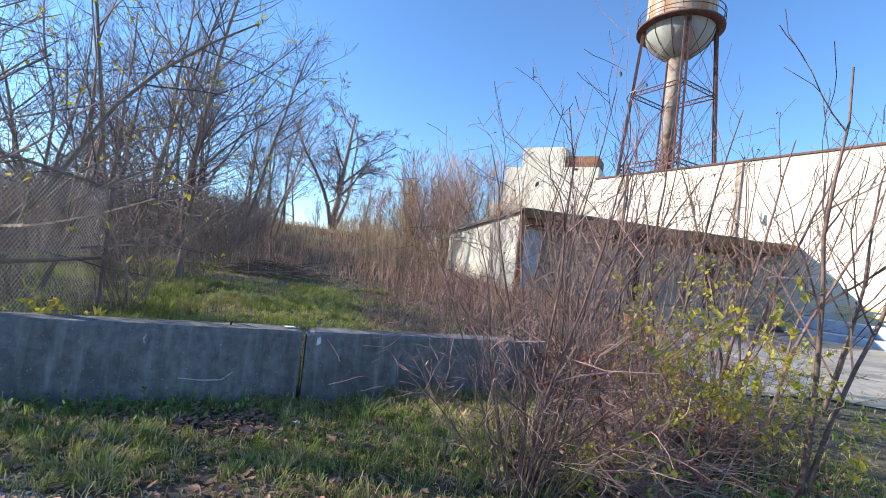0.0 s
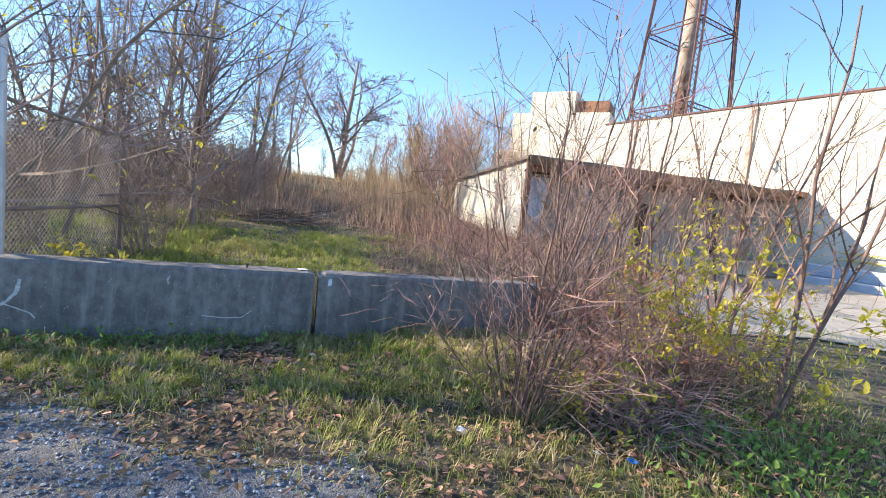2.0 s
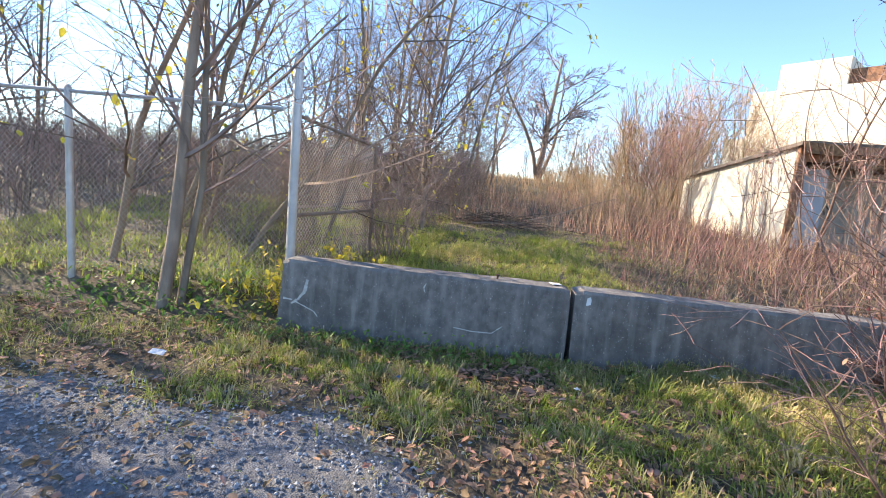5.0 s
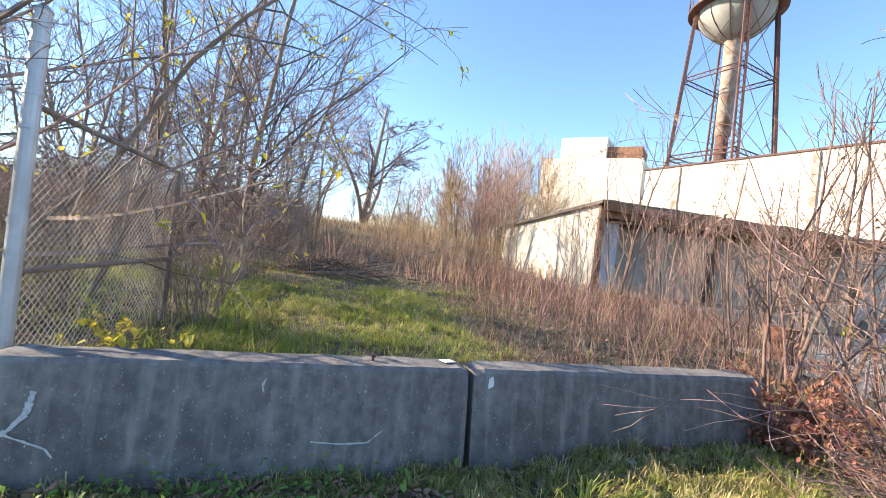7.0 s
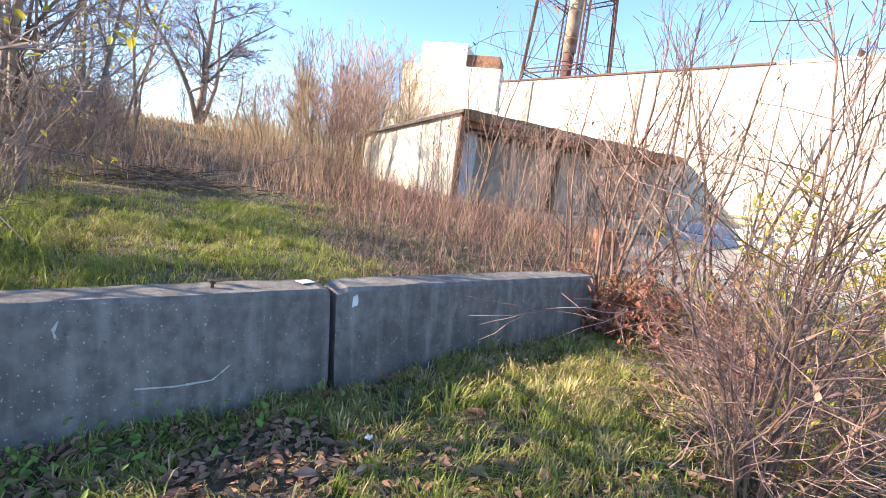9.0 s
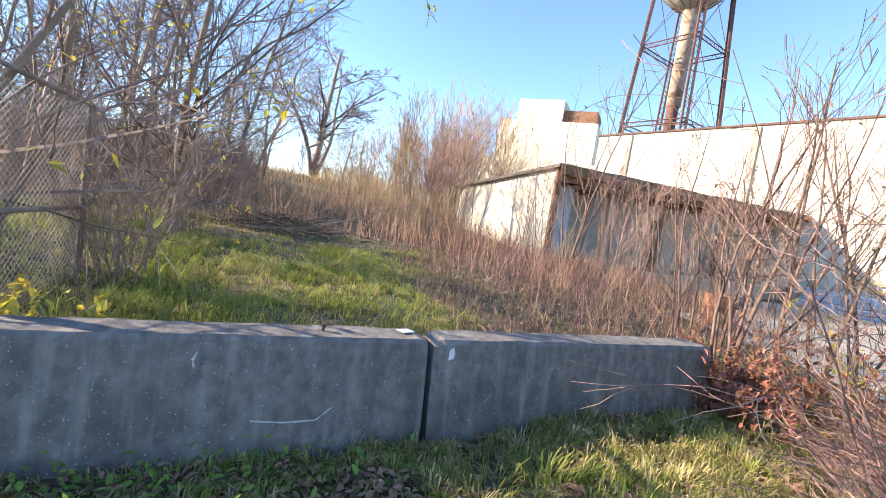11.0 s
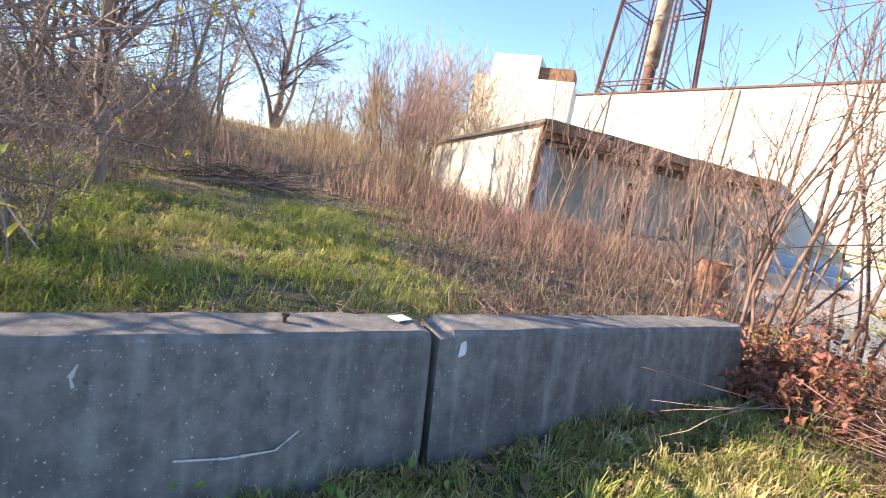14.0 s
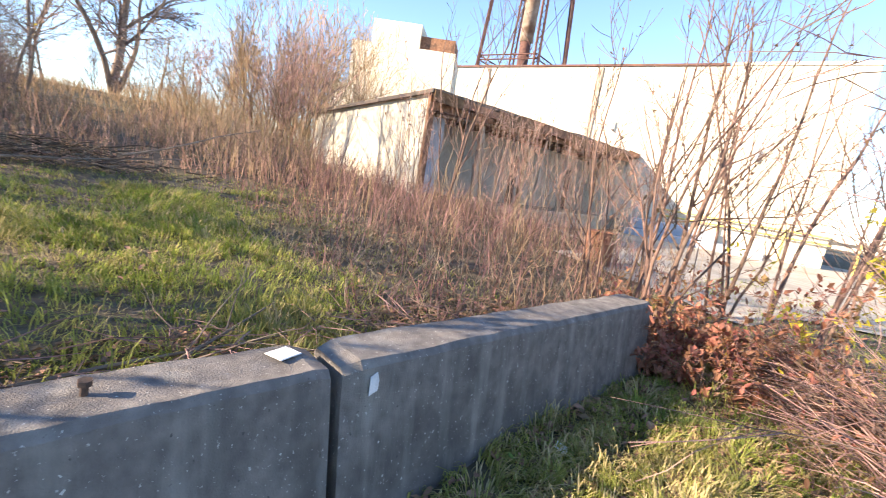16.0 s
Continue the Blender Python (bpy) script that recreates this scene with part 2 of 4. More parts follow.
# ---- ground ----
def lines(a, b, fine_a, fine_b, fine, coarse):
    out, v = [], a
    while v < b:
        out.append(v)
        v += fine if fine_a <= v < fine_b else min(coarse, max(fine, 0.12 * min(abs(v - fine_a), abs(v - fine_b))))
    return out + [b]


def build_ground():
    xs = lines(-900, 900, -9, 9, 0.14, 60)
    ys = lines(-900, 900, -8, 12, 0.14, 60)
    verts = [(x, y, height(x, y)) for y in ys for x in xs]
    w = len(xs)
    faces = [(j * w + i, j * w + i + 1, (j + 1) * w + i + 1, (j + 1) * w + i) for j in range(len(ys) - 1) for i in range(w - 1)]
    ob = raw("ground", verts, faces, EARTH)
    for p in ob.data.polygons:
        p.use_smooth = True
    tagged(ob, "brown earth with grass and dead leaves", "ground", kind="structure")


build_ground()


def in_gravel(x, y):
    d = max(0, -0.9 - x + 0.25 * noise.noise((x * 0.8, y * 0.8, 7))) * max(0, 1)
    edge = -1.95 + 0.35 * noise.noise((x * 0.9, 3.1, 0)) - 0.9 * smooth(-2.2, -0.6, x)
    return y < edge + 0.15 * noise.noise((x * 2.5, y * 2.5, 1)) and x < 0.2 + 0.4 * noise.noise((y, 0.4, 0)) and x > -9


def build_gravel_patch():
    g = 0.05
    xs = [-9 + g * i for i in range(190)]
    ys = [-9 + g * i for i in range(155)]
    verts, faces, idx = [], [], {}
    for x in xs:
        for y in ys:
            if in_gravel(x + g / 2, y + g / 2):
                f = []
                for a, b in ((x, y), (x + g, y), (x + g, y + g), (x, y + g)):
                    k = (round(a, 3), round(b, 3))
                    if k not in idx:
                        idx[k] = len(verts)
                        verts.append((a, b, height(a, b) + 0.006))
                    f.append(idx[k])
                faces.append(f)
    tagged(raw("road", verts, faces, GRAVEL_BED), "grey gravel drive with bare worn patches", "gravel drive", kind="structure")


build_gravel_patch()


# ---- concrete barriers ----
def barrier(name, x0, x1, turn, label):
    thing = empty(name, x0, 0, 0, turn, label=label, category="barrier", group="concrete road barriers")
    n = 40
    prof = [(-0.36, -0.08), (-0.345, 0.12), (-0.30, 0.55), (-0.285, 0.715), (-0.262, 0.745), (-0.02, 0.752), (0.0, 0.735), (0.05, 0.1), (0.06, -0.08)]
    length = x1 - x0
    verts, faces = [], []
    for i in range(n + 1):
        u = i / n
        x = length * u
        end = min(u, 1 - u) * length
        for k, (y, z) in enumerate(prof):
            c = 0.025 * max(0, 1 - end / 0.05) if 1 < k < 7 else 0
            j = 0.006 * noise.noise((x * 5 + x0, y * 9, z * 9)) + (0.004 * noise.noise((x * 14 + x0, y * 20, z)) if k in (3, 4, 5) else 0)
            verts.append((x + 0.01 * noise.noise((z * 6, y * 6, x0)) * (end < 0.01), y + j + (c if y < -0.2 else -c), z + j - (c if z > 0.6 else 0)))
    m = len(prof)
    for i in range(n):
        for k in range(m - 1):
            faces.append((i * m + k, (i + 1) * m + k, (i + 1) * m + k + 1, i * m + k + 1))
    faces += [tuple(range(m))[::-1], tuple(n * m + k for k in range(m))]
    raw("body", verts, faces, CONCRETE, thing)
    return thing


left_barrier = barrier("concrete_barrier", -3.10, -0.035, 0.0, "grey weathered concrete road barrier with pale scrapes")
right_barrier = barrier("concrete_barrier", 0.02, 3.17, -0.6, "grey concrete road barrier with a chipped corner")


def face_y(z):
    return -0.345 + (z - 0.12) * 0.105 - 0.006


def scrape(parent, pts, w, x0):
    bm = bmesh.new()
    fine = []
    for (xa, za), (xb, zb) in zip(pts, pts[1:]):
        k = max(1, round(math.hypot(xb - xa, zb - za) / 0.03))
        fine += [(xa + (xb - xa) * i / k, za + (zb - za) * i / k + (0.3 * w * noise.noise((xa * 40 + i, za * 9, 1)) if i else 0)) for i in range(k)]
    fine.append(pts[-1])
    w0 = w
    for i, ((xa, za), (xb, zb)) in enumerate(zip(fine, fine[1:])):
        w = w0 * (1 + 0.8 * noise.noise((xa * 31, i * 0.7, 5)))
        d = Vector((xb - xa, zb - za)).normalized()
        n = Vector((-d.y, d.x)) * w / 2
        q = [(xa - n.x, za - n.y), (xb - n.x * 0.6, zb - n.y * 0.6), (xb + n.x * 0.6, zb + n.y * 0.6), (xa + n.x, za + n.y)]
        bm.faces.new([bm.verts.new((x - x0, face_y(z) - 0.004, z)) for x, z in q])
    part("scrape", bm, CHALK, parent, "pale scraped mark")


rng = random.Random(5)
scrape(left_barrier, [(-1.20, 0.225), (-1.0, 0.205), (-0.80, 0.21), (-0.70, 0.29)], 0.013, -3.10)
scrape(left_barrier, [(-1.54, 0.56), (-1.55, 0.60), (-1.53, 0.65)], 0.016, -3.10)
scrape(left_barrier, [(-2.80, 0.55), (-2.82, 0.42), (-2.90, 0.32), (-2.96, 0.28)], 0.035, -3.10)
scrape(left_barrier, [(-2.9, 0.30), (-2.7, 0.22), (-2.66, 0.17)], 0.014, -3.10)
scrape(left_barrier, [(-3.05, 0.33), (-2.95, 0.32)], 0.02, -3.10)
for _ in range(70):
    right = rng.random() < 0.5
    x, z = (rng.uniform(0.1, 3.0) if right else rng.uniform(-3.0, -0.1)), rng.uniform(0.1, 0.68)
    scrape(right_barrier if right else left_barrier, [(x, z), (x + rng.uniform(-0.008, 0.01), z + rng.uniform(0.004, 0.014))], rng.uniform(0.004, 0.011), 0.02 if right else -3.10)


def sticker():
    bm = bmesh.new()
    pts = [(0.128, 0.60), (0.172, 0.615), (0.178, 0.66), (0.168, 0.695), (0.135, 0.68)]
    lo = [bm.verts.new((x - 0.02, face_y(z) - 0.009, z)) for x, z in pts]
    bm.faces.new(lo)
    r = bmesh.ops.extrude_face_region(bm, geom=bm.faces[:])
    bmesh.ops.translate(bm, vec=(0, 0.004, 0), verts=[v for v in r["geom"] if isinstance(v, bmesh.types.BMVert)])
    part("sticker", bm, PAPER, right_barrier, "torn white paper sticker")


sticker()


def top_things():
    bm = bmesh.new()
    bar(bm, (0, 0, -0.01), (0, 0, 0.045), 0.011)
    bar(bm, (0, 0, 0.03), (0, 0, 0.048), 0.02, 6)
    b = part("bolt", bm, IRON, None)
    b.matrix_basis = pose(-0.79, -0.14, 0.752, 4, 3, 0)
    tagged(b, "rusty bolt standing up from the barrier top", "bolt")
    bm = bmesh.new()
    box(bm, -0.055, 0.055, -0.045, 0.045, 0, 0.006, 0.002)
    p = part("paper_scrap", bm, PAPER)
    p.matrix_basis = pose(-0.17, -0.11, 0.756, 0, 2, 20)
    tagged(p, "flat white scrap of paper lying on a barrier", "litter")


top_things()


# ---- open shed with a sloping roof ----
A_SHED = Vector((7.62, 8.17, 0))
SHED_TURN = 4.6


def shed():
    thing = empty("loading_shed", A_SHED.x, A_SHED.y, 0, SHED_TURN, label="derelict open-fronted loading shed with sagging roof and cream side wall", category="shed")
    L = 17.2

    def top(x, y):
        return 3.70 + 0.034 * x - 0.135 * max(y, 0)

    # side wall with a sloping top
    bm = bmesh.new()
    vs = []
    for x in (-0.2, 0.0):
        vs.append([bm.verts.new((x, y, z)) for y, z in ((0, 0.2), (5.6, 0.2), (5.6, top(0, 5.6)), (0, top(0, 0)))])
    bm.faces.new(vs[0][::-1])
    bm.faces.new(vs[1])
    for i in range(4):
        bm.faces.new((vs[0][i], vs[0][(i + 1) % 4], vs[1][(i + 1) % 4], vs[1][i]))
    part("side_wall", bm, WHITE_WALL, thing, "cream painted side wall")
    bm = bmesh.new()
    box(bm, -0.26, -0.04, -0.12, -0.01, 0.3, 3.72, 0.01)
    part("corner_board", bm, RUST_WOOD, thing, "rust brown corner board")
    # back wall, shown as block courses
    bm = bmesh.new()
    box(bm, 0.0, L, 2.35, 2.5, 0.2, 3.6)
    part("back_wall", bm, BLOCK, thing, "dirty painted back wall")
    bm = bmesh.new()
    box(bm, 0.004, 0.06, 0.02, 2.33, 0.75, 3.3)
    part("inner_lining", bm, BLUE_GREY, thing, "blue-grey painted lining")
    bm = bmesh.new()
    box(bm, 0.01, 1.2, 0.55, 0.62, 0.73, 3.25, 0.01)
    part("front_panel", bm, BLUE_GREY, thing, "blue-grey painted panel")
    # dock floor with a concrete edge
    bm = bmesh.new()
    box(bm, -0.1, L, 0.1, 2.6, -0.3, 0.72, 0.02)
    part("dock_floor", bm, PAVING, thing, "worn concrete loading dock")
    bm = bmesh.new()
    box(bm, -0.05, L - 0.3, 0.02, 0.12, 0.60, 0.74, 0.01)
    part("dock_edge", bm, PALE_WOOD, thing, "pale timber dock edge")
    # roof
    bm = bmesh.new()
    n = 40
    rows = []
    for i in range(n + 1):
        x = -0.35 + (L + 0.5) * i / n
        sag = 0.06 * noise.noise((x * 0.5, 1, 3)) + 0.03 * noise.noise((x * 3, 2, 3))
        rows.append([bm.verts.new((x, y, top(x, y) + dz + sag)) for y, dz in ((-0.25, 0.02), (5.9, 0.02), (5.9, 0.12), (-0.25 + 0.05 * noise.noise((x * 4, 5, 5)), 0.12))])
    for a, b in zip(rows, rows[1:]):
        for k in range(4):
            bm.faces.new((a[k], b[k], b[(k + 1) % 4], a[(k + 1) % 4]))
    bm.faces.new(rows[0])
    bm.faces.new(rows[-1][::-1])
    bmesh.ops.recalc_face_normals(bm, faces=bm.faces[:])
    part("roof", bm, ROOFING, thing, "sagging tar roof")
    # ragged fascia boards
    r = random.Random(3)
    x = -0.3
    while x < L - 0.3:
        w = r.uniform(0.9, 2.4)
        bm = bmesh.new()
        dz = r.uniform(-0.05, 0.03)
        box(bm, x, min(x + w - 0.02, L), -0.31, -0.265, top(x + w / 2, 0) - r.uniform(0.16, 0.34) + dz, top(x + w / 2, 0) + 0.06 + dz, 0.006, Matrix.Rotation(radians(r.uniform(-0.6, 0.2)), 4, "Y"))
        part("fascia_board", bm, RUST_WOOD, thing)
        x += w
    # joists under the roof
    x = 0.4
    while x < L:
        bm = bmesh.new()
        for y0, y1 in ((-0.22, 2.3),):
            vs = box(bm, x - 0.03, x + 0.03, y0, y1, -0.16, 0.0)
            for v in vs:
                v.co.z += top(x, v.co.y) - 0.02
        part("joist", bm, RUST_WOOD, thing)
        x += 0.61
    bm = bmesh.new()
    vs = box(bm, 0.0, L, 0.0, 0.12, -0.40, -0.2)
    for v in vs:
        v.co.z += top(v.co.x, 0)
    part("front_beam", bm, RUST_WOOD, thing, "rotting front beam")
    for x, mat in ((2.65, PALE_WOOD), (5.6, RUST_WOOD), (9.0, PALE_WOOD), (12.5, RUST_WOOD), (16.6, PALE_WOOD)):
        bm = bmesh.new()
        box(bm, x - 0.07, x + 0.07, 0.13, 0.27, 0.70, top(x, 0) - 0.2, 0.01)
        part("post", bm, mat, thing, "timber roof post")
    for x, lean in ((1.75, 0.35), (3.3, -0.5), (6.9, 0.3)):
        bm = bmesh.new()
        bar(bm, (x, 0.32, 0.7), (x + lean, 0.3, top(x, 0) - 0.22), 0.055, 7)
        part("prop", bm, PALE_WOOD, thing, "leaning pale timber prop")
    bm = bmesh.new()
    bar(bm, (0.1, -0.05, 3.15), (3.4, -0.02, 3.42), 0.05, 6)
    part("fallen_rafter", bm, RUST_WOOD, thing, "fallen rafter hanging under the eaves")
    # near-black slabs on the back wall, their colour standing in for shade in gaps
    for x0, x1 in ((7.95, 8.5), (13.3, 13.95)):
        bm = bmesh.new()
        box(bm, x0, x1, 2.30, 2.343, 0.72, 2.9, 0.01)
        part("doorway", bm, GAP_SHADE, thing, "near-black slab standing in for the shade in a wall gap")
    # sprayed scrawl, unreadable strokes
    r = random.Random(8)
    for row, z in ((0, 2.0), (1, 1.55), (2, 1.2)):
        for i in range(6 - row):
            x = 1.1 + i * 0.36 + r.uniform(-0.05, 0.05)
            for _ in range(3):
                bm = bmesh.new()
                a = Vector((x + r.uniform(-0.12, 0.12), 2.325, z + r.uniform(-0.16, 0.16)))
                bar(bm, a, a + Vector((r.uniform(-0.14, 0.14), 0, r.uniform(-0.2, 0.2))), 0.02, 5)
                part("scrawl", bm, INK, thing, "black sprayed stroke")
    return thing, L, top


shed_thing, SHED_L, shed_top = shed()


# ---- cream warehouse ----
def warehouse():
    thing = empty("warehouse", 25.75, -0.9, 0, 90 + 10, label="large cream-painted windowless warehouse with flat roof", category="building")
    # x runs along the front away from the corner, y goes into the building
    bm = bmesh.new()
    box(bm, 1.4, 23.5, -14, 0, -0.5, 9.05)
    part("wall", bm, WHITE_WALL, thing, "cream painted masonry wall")
    bm = bmesh.new()
    box(bm, 7.0, 23.6, -14.1, 0.09, 9.054, 9.17, 0.01)
    part("coping", bm, RUST, thing, "rusted coping strip")
    bm = bmesh.new()
    box(bm, 1.35, 6.9, -14.1, 0.06, 9.054, 9.22, 0.01)
    part("coping", bm, WHITE_WALL, thing, "cream coping")
    for x, w in ((13.2, 0.3), (20.8, 0.45)):
        bm = bmesh.new()
        box(bm, x, x + w, 0.004, 0.12, 3.2, 9.0, 0.01)
        part("pilaster", bm, PIPE_CASE, thing, "stained pilaster")
    for z in (1.30, 1.62):
        bm = bmesh.new()
        bar(bm, (1.3, 0.22, z - 0.09), (8.5, 0.22, z), 0.045)
        part("rail", bm, YELLOW, thing, "faded yellow pipe rail")
        bm = bmesh.new()
        box(bm, -6.0, 1.25, 0.16, 0.26, z - 0.2, z - 0.02, 0.01)
        part("rail", bm, WHITE_WALL, thing, "white painted board rail")
    for x in (-5.5, -2.5, 0.3, 3.0, 5.7):
        bm = bmesh.new()
        bar(bm, (x, 0.22, 0), (x, 0.22, 1.6), 0.05)
        part("rail_post", bm, YELLOW, thing)
    # loading steps against the wall
    for z0, z1, y1, x0, x1 in ((-0.3, 0.42, 2.4, 3.6, 9.6), (0.424, 0.95, 1.5, 5.6, 9.6)):
        bm = bmesh.new()
        box(bm, x0, x1, 0.3, y1, z0, z1, 0.03)
        part("loading_step", bm, BLUE_GREY, thing, "painted concrete loading step")
    # vent pipes
    for x, z in ((4.9, 4.7), (12.0, 5.6)):
        bm = bmesh.new()
        bar(bm, (x, 0, z), (x, 0.25, z), 0.07)
        bar(bm, (x, 0.22, z - 0.05), (x, 0.22, z + 0.5), 0.07)
        part("vent_pipe", bm, GALV, thing, "grey vent pipe")
    # taller stair block behind
    blk = empty("stair_block", 22.4, 30.3, 0, -49.0, label="cream stepped stair tower rising above the warehouse roof", category="building")
    bm = bmesh.new()
    box(bm, -4.2, 4.6, 0, 6, 0, 11.4)
    part("wall", bm, WHITE_WALL, blk)
    bm = bmesh.new()
    box(bm, -2.6, 1.5, 0.02, 3.6, 11.404, 13.3)
    part("upper_wall", bm, WHITE_WALL, blk)
    bm = bmesh.new()
    box(bm, 1.504, 4.4, 0.4, 3.4, 11.404, 12.5)
    part("roof_hatch", bm, RUST_WOOD, blk, "weathered brown roof housing")
    bm = bmesh.new()
    box(bm, -5.0, 9, -1.6, 0.0, 0, 7.6)
    part("low_wing", bm, WHITE_WALL, blk)


warehouse()


# ---- water tower ----
def water_tower():
    cx, cy = 27.1, 21.1
    thing = empty("water_tower", cx, cy, 0, 0, label="rusty old riveted steel water tower on lattice legs", category="water tower")
    zr = 21.5
    R = 2.85
    part("bowl", spun([(0.01, 19.35), (0.7, 19.42), (1.35, 19.75), (1.95, 20.3), (2.35, 20.9), (2.5, 21.5)], 40), TANK, thing, "grey riveted bowl")
    part("tank_wall", spun([(2.5, 21.5), (2.5, 26.5), (2.6, 26.5), (0.05, 28.2)], 40), TANK_RUST, thing, "pale tank wall with rust streaks")
    part("walkway", spun([(2.48, 21.52), (3.15, 21.52), (3.15, 21.66), (2.48, 21.66)], 40), RUST, thing, "rusted walkway")
    for i in range(12):
        a = i * math.pi / 6
        bm = bmesh.new()
        pts = [(2.515 * math.cos(a), 2.515 * math.sin(a), 21.55)]
        for r, z in ((2.36, 20.9), (1.96, 20.3), (1.36, 19.75), (0.71, 19.42)):
            bar(bm, pts[-1], (r * 1.006 * math.cos(a), r * 1.006 * math.sin(a), z - 0.01), 0.03, 4)
            pts.append((r * 1.006 * math.cos(a), r * 1.006 * math.sin(a), z - 0.01))
        part("seam", bm, RUST, thing)
    for zz in (22.2, 22.65):
        bm = bmesh.new()
        for i in range(32):
            a, b = 2 * math.pi * i / 32, 2 * math.pi * (i + 1) / 32
            bar(bm, (3.1 * math.cos(a), 3.1 * math.sin(a), zz), (3.1 * math.cos(b), 3.1 * math.sin(b), zz), 0.03, 5)
        part("railing", bm, RUST, thing)
    for i in range(16):
        a = 2 * math.pi * i / 16
        bm = bmesh.new()
        bar(bm, (3.1 * math.cos(a), 3.1 * math.sin(a), 21.6), (3.1 * math.cos(a), 3.1 * math.sin(a), 22.7), 0.025, 5)
        part("railing_post", bm, RUST, thing)
    part("riser", spun([(0.42, 0.0), (0.42, 12.4)], 16), RUST, thing, "rusted riser pipe")
    part("riser_casing", spun([(0.40, 12.3), (0.52, 12.32), (0.55, 19.5)], 8), PIPE_CASE, thing, "peeling boxed riser casing")
    # four legs on the diagonal of the view
    base = math.atan2(17.2 - 20.28, 26.86 - 22.36)

    def leg_point(i, z):
        r = 2.62 + (21.5 - z) * 0.072
        a = base + i * math.pi / 2 - 0.02
        return Vector((r * math.cos(a), r * math.sin(a), z))

    for i in range(4):
        bm = bmesh.new()
        side = Vector((-math.sin(base + i * math.pi / 2), math.cos(base + i * math.pi / 2), 0)) * 0.17
        for s in (-1, 1):
            a, b = leg_point(i, 0) + side * s, leg_point(i, zr) + side * s
            d = (b - a)
            m = Matrix.Translation((a + b) / 2) @ d.to_track_quat("Z", "Y").to_matrix().to_4x4()
            box(bm, -0.06, 0.06, -0.10, 0.10, -d.length / 2, d.length / 2, 0, m)
        z, s = 0.3, 1
        while z < zr - 0.5:
            bar(bm, leg_point(i, z) + side * s, leg_point(i, z + 0.42) - side * s, 0.025, 4)
            z, s = z + 0.42, -s
        part("leg", bm, RUST, thing, "rusted lattice leg")
    for z in (16.3, 10.4, 5):
        for i in range(4):
            bm = bmesh.new()
            for dz in (0, 0.32):
                bar(bm, leg_point(i, z + dz), leg_point(i + 1, z + dz), 0.05, 4)
            n = 14
            for k in range(n):
                p, q = leg_point(i, z + 0.32 * (k % 2)), leg_point(i + 1, z + 0.32 * (k % 2))
                p2, q2 = leg_point(i, z + 0.32 * ((k + 1) % 2)), leg_point(i + 1, z + 0.32 * ((k + 1) % 2))
                bar(bm, p.lerp(q, k / n), p2.lerp(q2, (k + 1) / n), 0.022, 4)
            part("strut", bm, RUST, thing, "lattice strut")
    for z0, z1 in ((10.4, 16.3), (16.5, 21.3), (5, 10.4)):
        for i in range(4):
            bm = bmesh.new()
            bar(bm, leg_point(i, z0), leg_point(i + 1, z1), 0.022, 4)
            bar(bm, leg_point(i + 1, z0), leg_point(i, z1), 0.022, 4)
            part("tie_rod", bm, RUST, thing)


water_tower()


# ---- rusty drum ----
def drum(x, y):
    thing = empty("oil_drum", x, y, height(x, y) - 0.02, 0, label="rust-red steel drum standing in dry weeds", category="drum")
    prof = [(0.27, 0.0), (0.285, 0.02), (0.28, 0.05), (0.28, 0.28), (0.292, 0.30), (0.28, 0.32), (0.28, 0.56), (0.292, 0.58), (0.28, 0.60), (0.28, 0.84), (0.288, 0.86), (0.27, 0.875), (0.265, 0.85), (0.01, 0.848)]
    part("shell", spun([(q, z * 0.75) for q, z in prof], 28), DRUM, thing)
    for a in (0.6, 3.4):
        bm = bmesh.new()
        bar(bm, (0.19 * math.cos(a), 0.19 * math.sin(a), 0.634), (0.19 * math.cos(a), 0.19 * math.sin(a), 0.655), 0.03, 8)
        part("bung", bm, IRON, thing, "rusty bung cap")


drum(7.3, 2.3)


# ---- yard paving ----
def yard():
    xs = [6.8 + 0.6 * i for i in range(40)]
    verts, faces = [], []
    for i, x in enumerate(xs):
        near = -0.5 + 0.3 * noise.noise((x * 0.7, 2, 2)) - 14 * smooth(8, 16, x)
        far = 3.0 + 5.2 * smooth(9, 12, x)
        for k in range(9):
            y = near + (far - near) * k / 8
            verts.append((x, y, max(height(x, y) + 0.03, 0.09)))
    for i in range(len(xs) - 1):
        for k in range(8):
            faces.append((i * 9 + k, (i + 1) * 9 + k, (i + 1) * 9 + k + 1, i * 9 + k + 1))
    tagged(raw("pavement", verts, faces, PAVING), "pale cracked concrete yard paving", "paving", kind="structure")


yard()


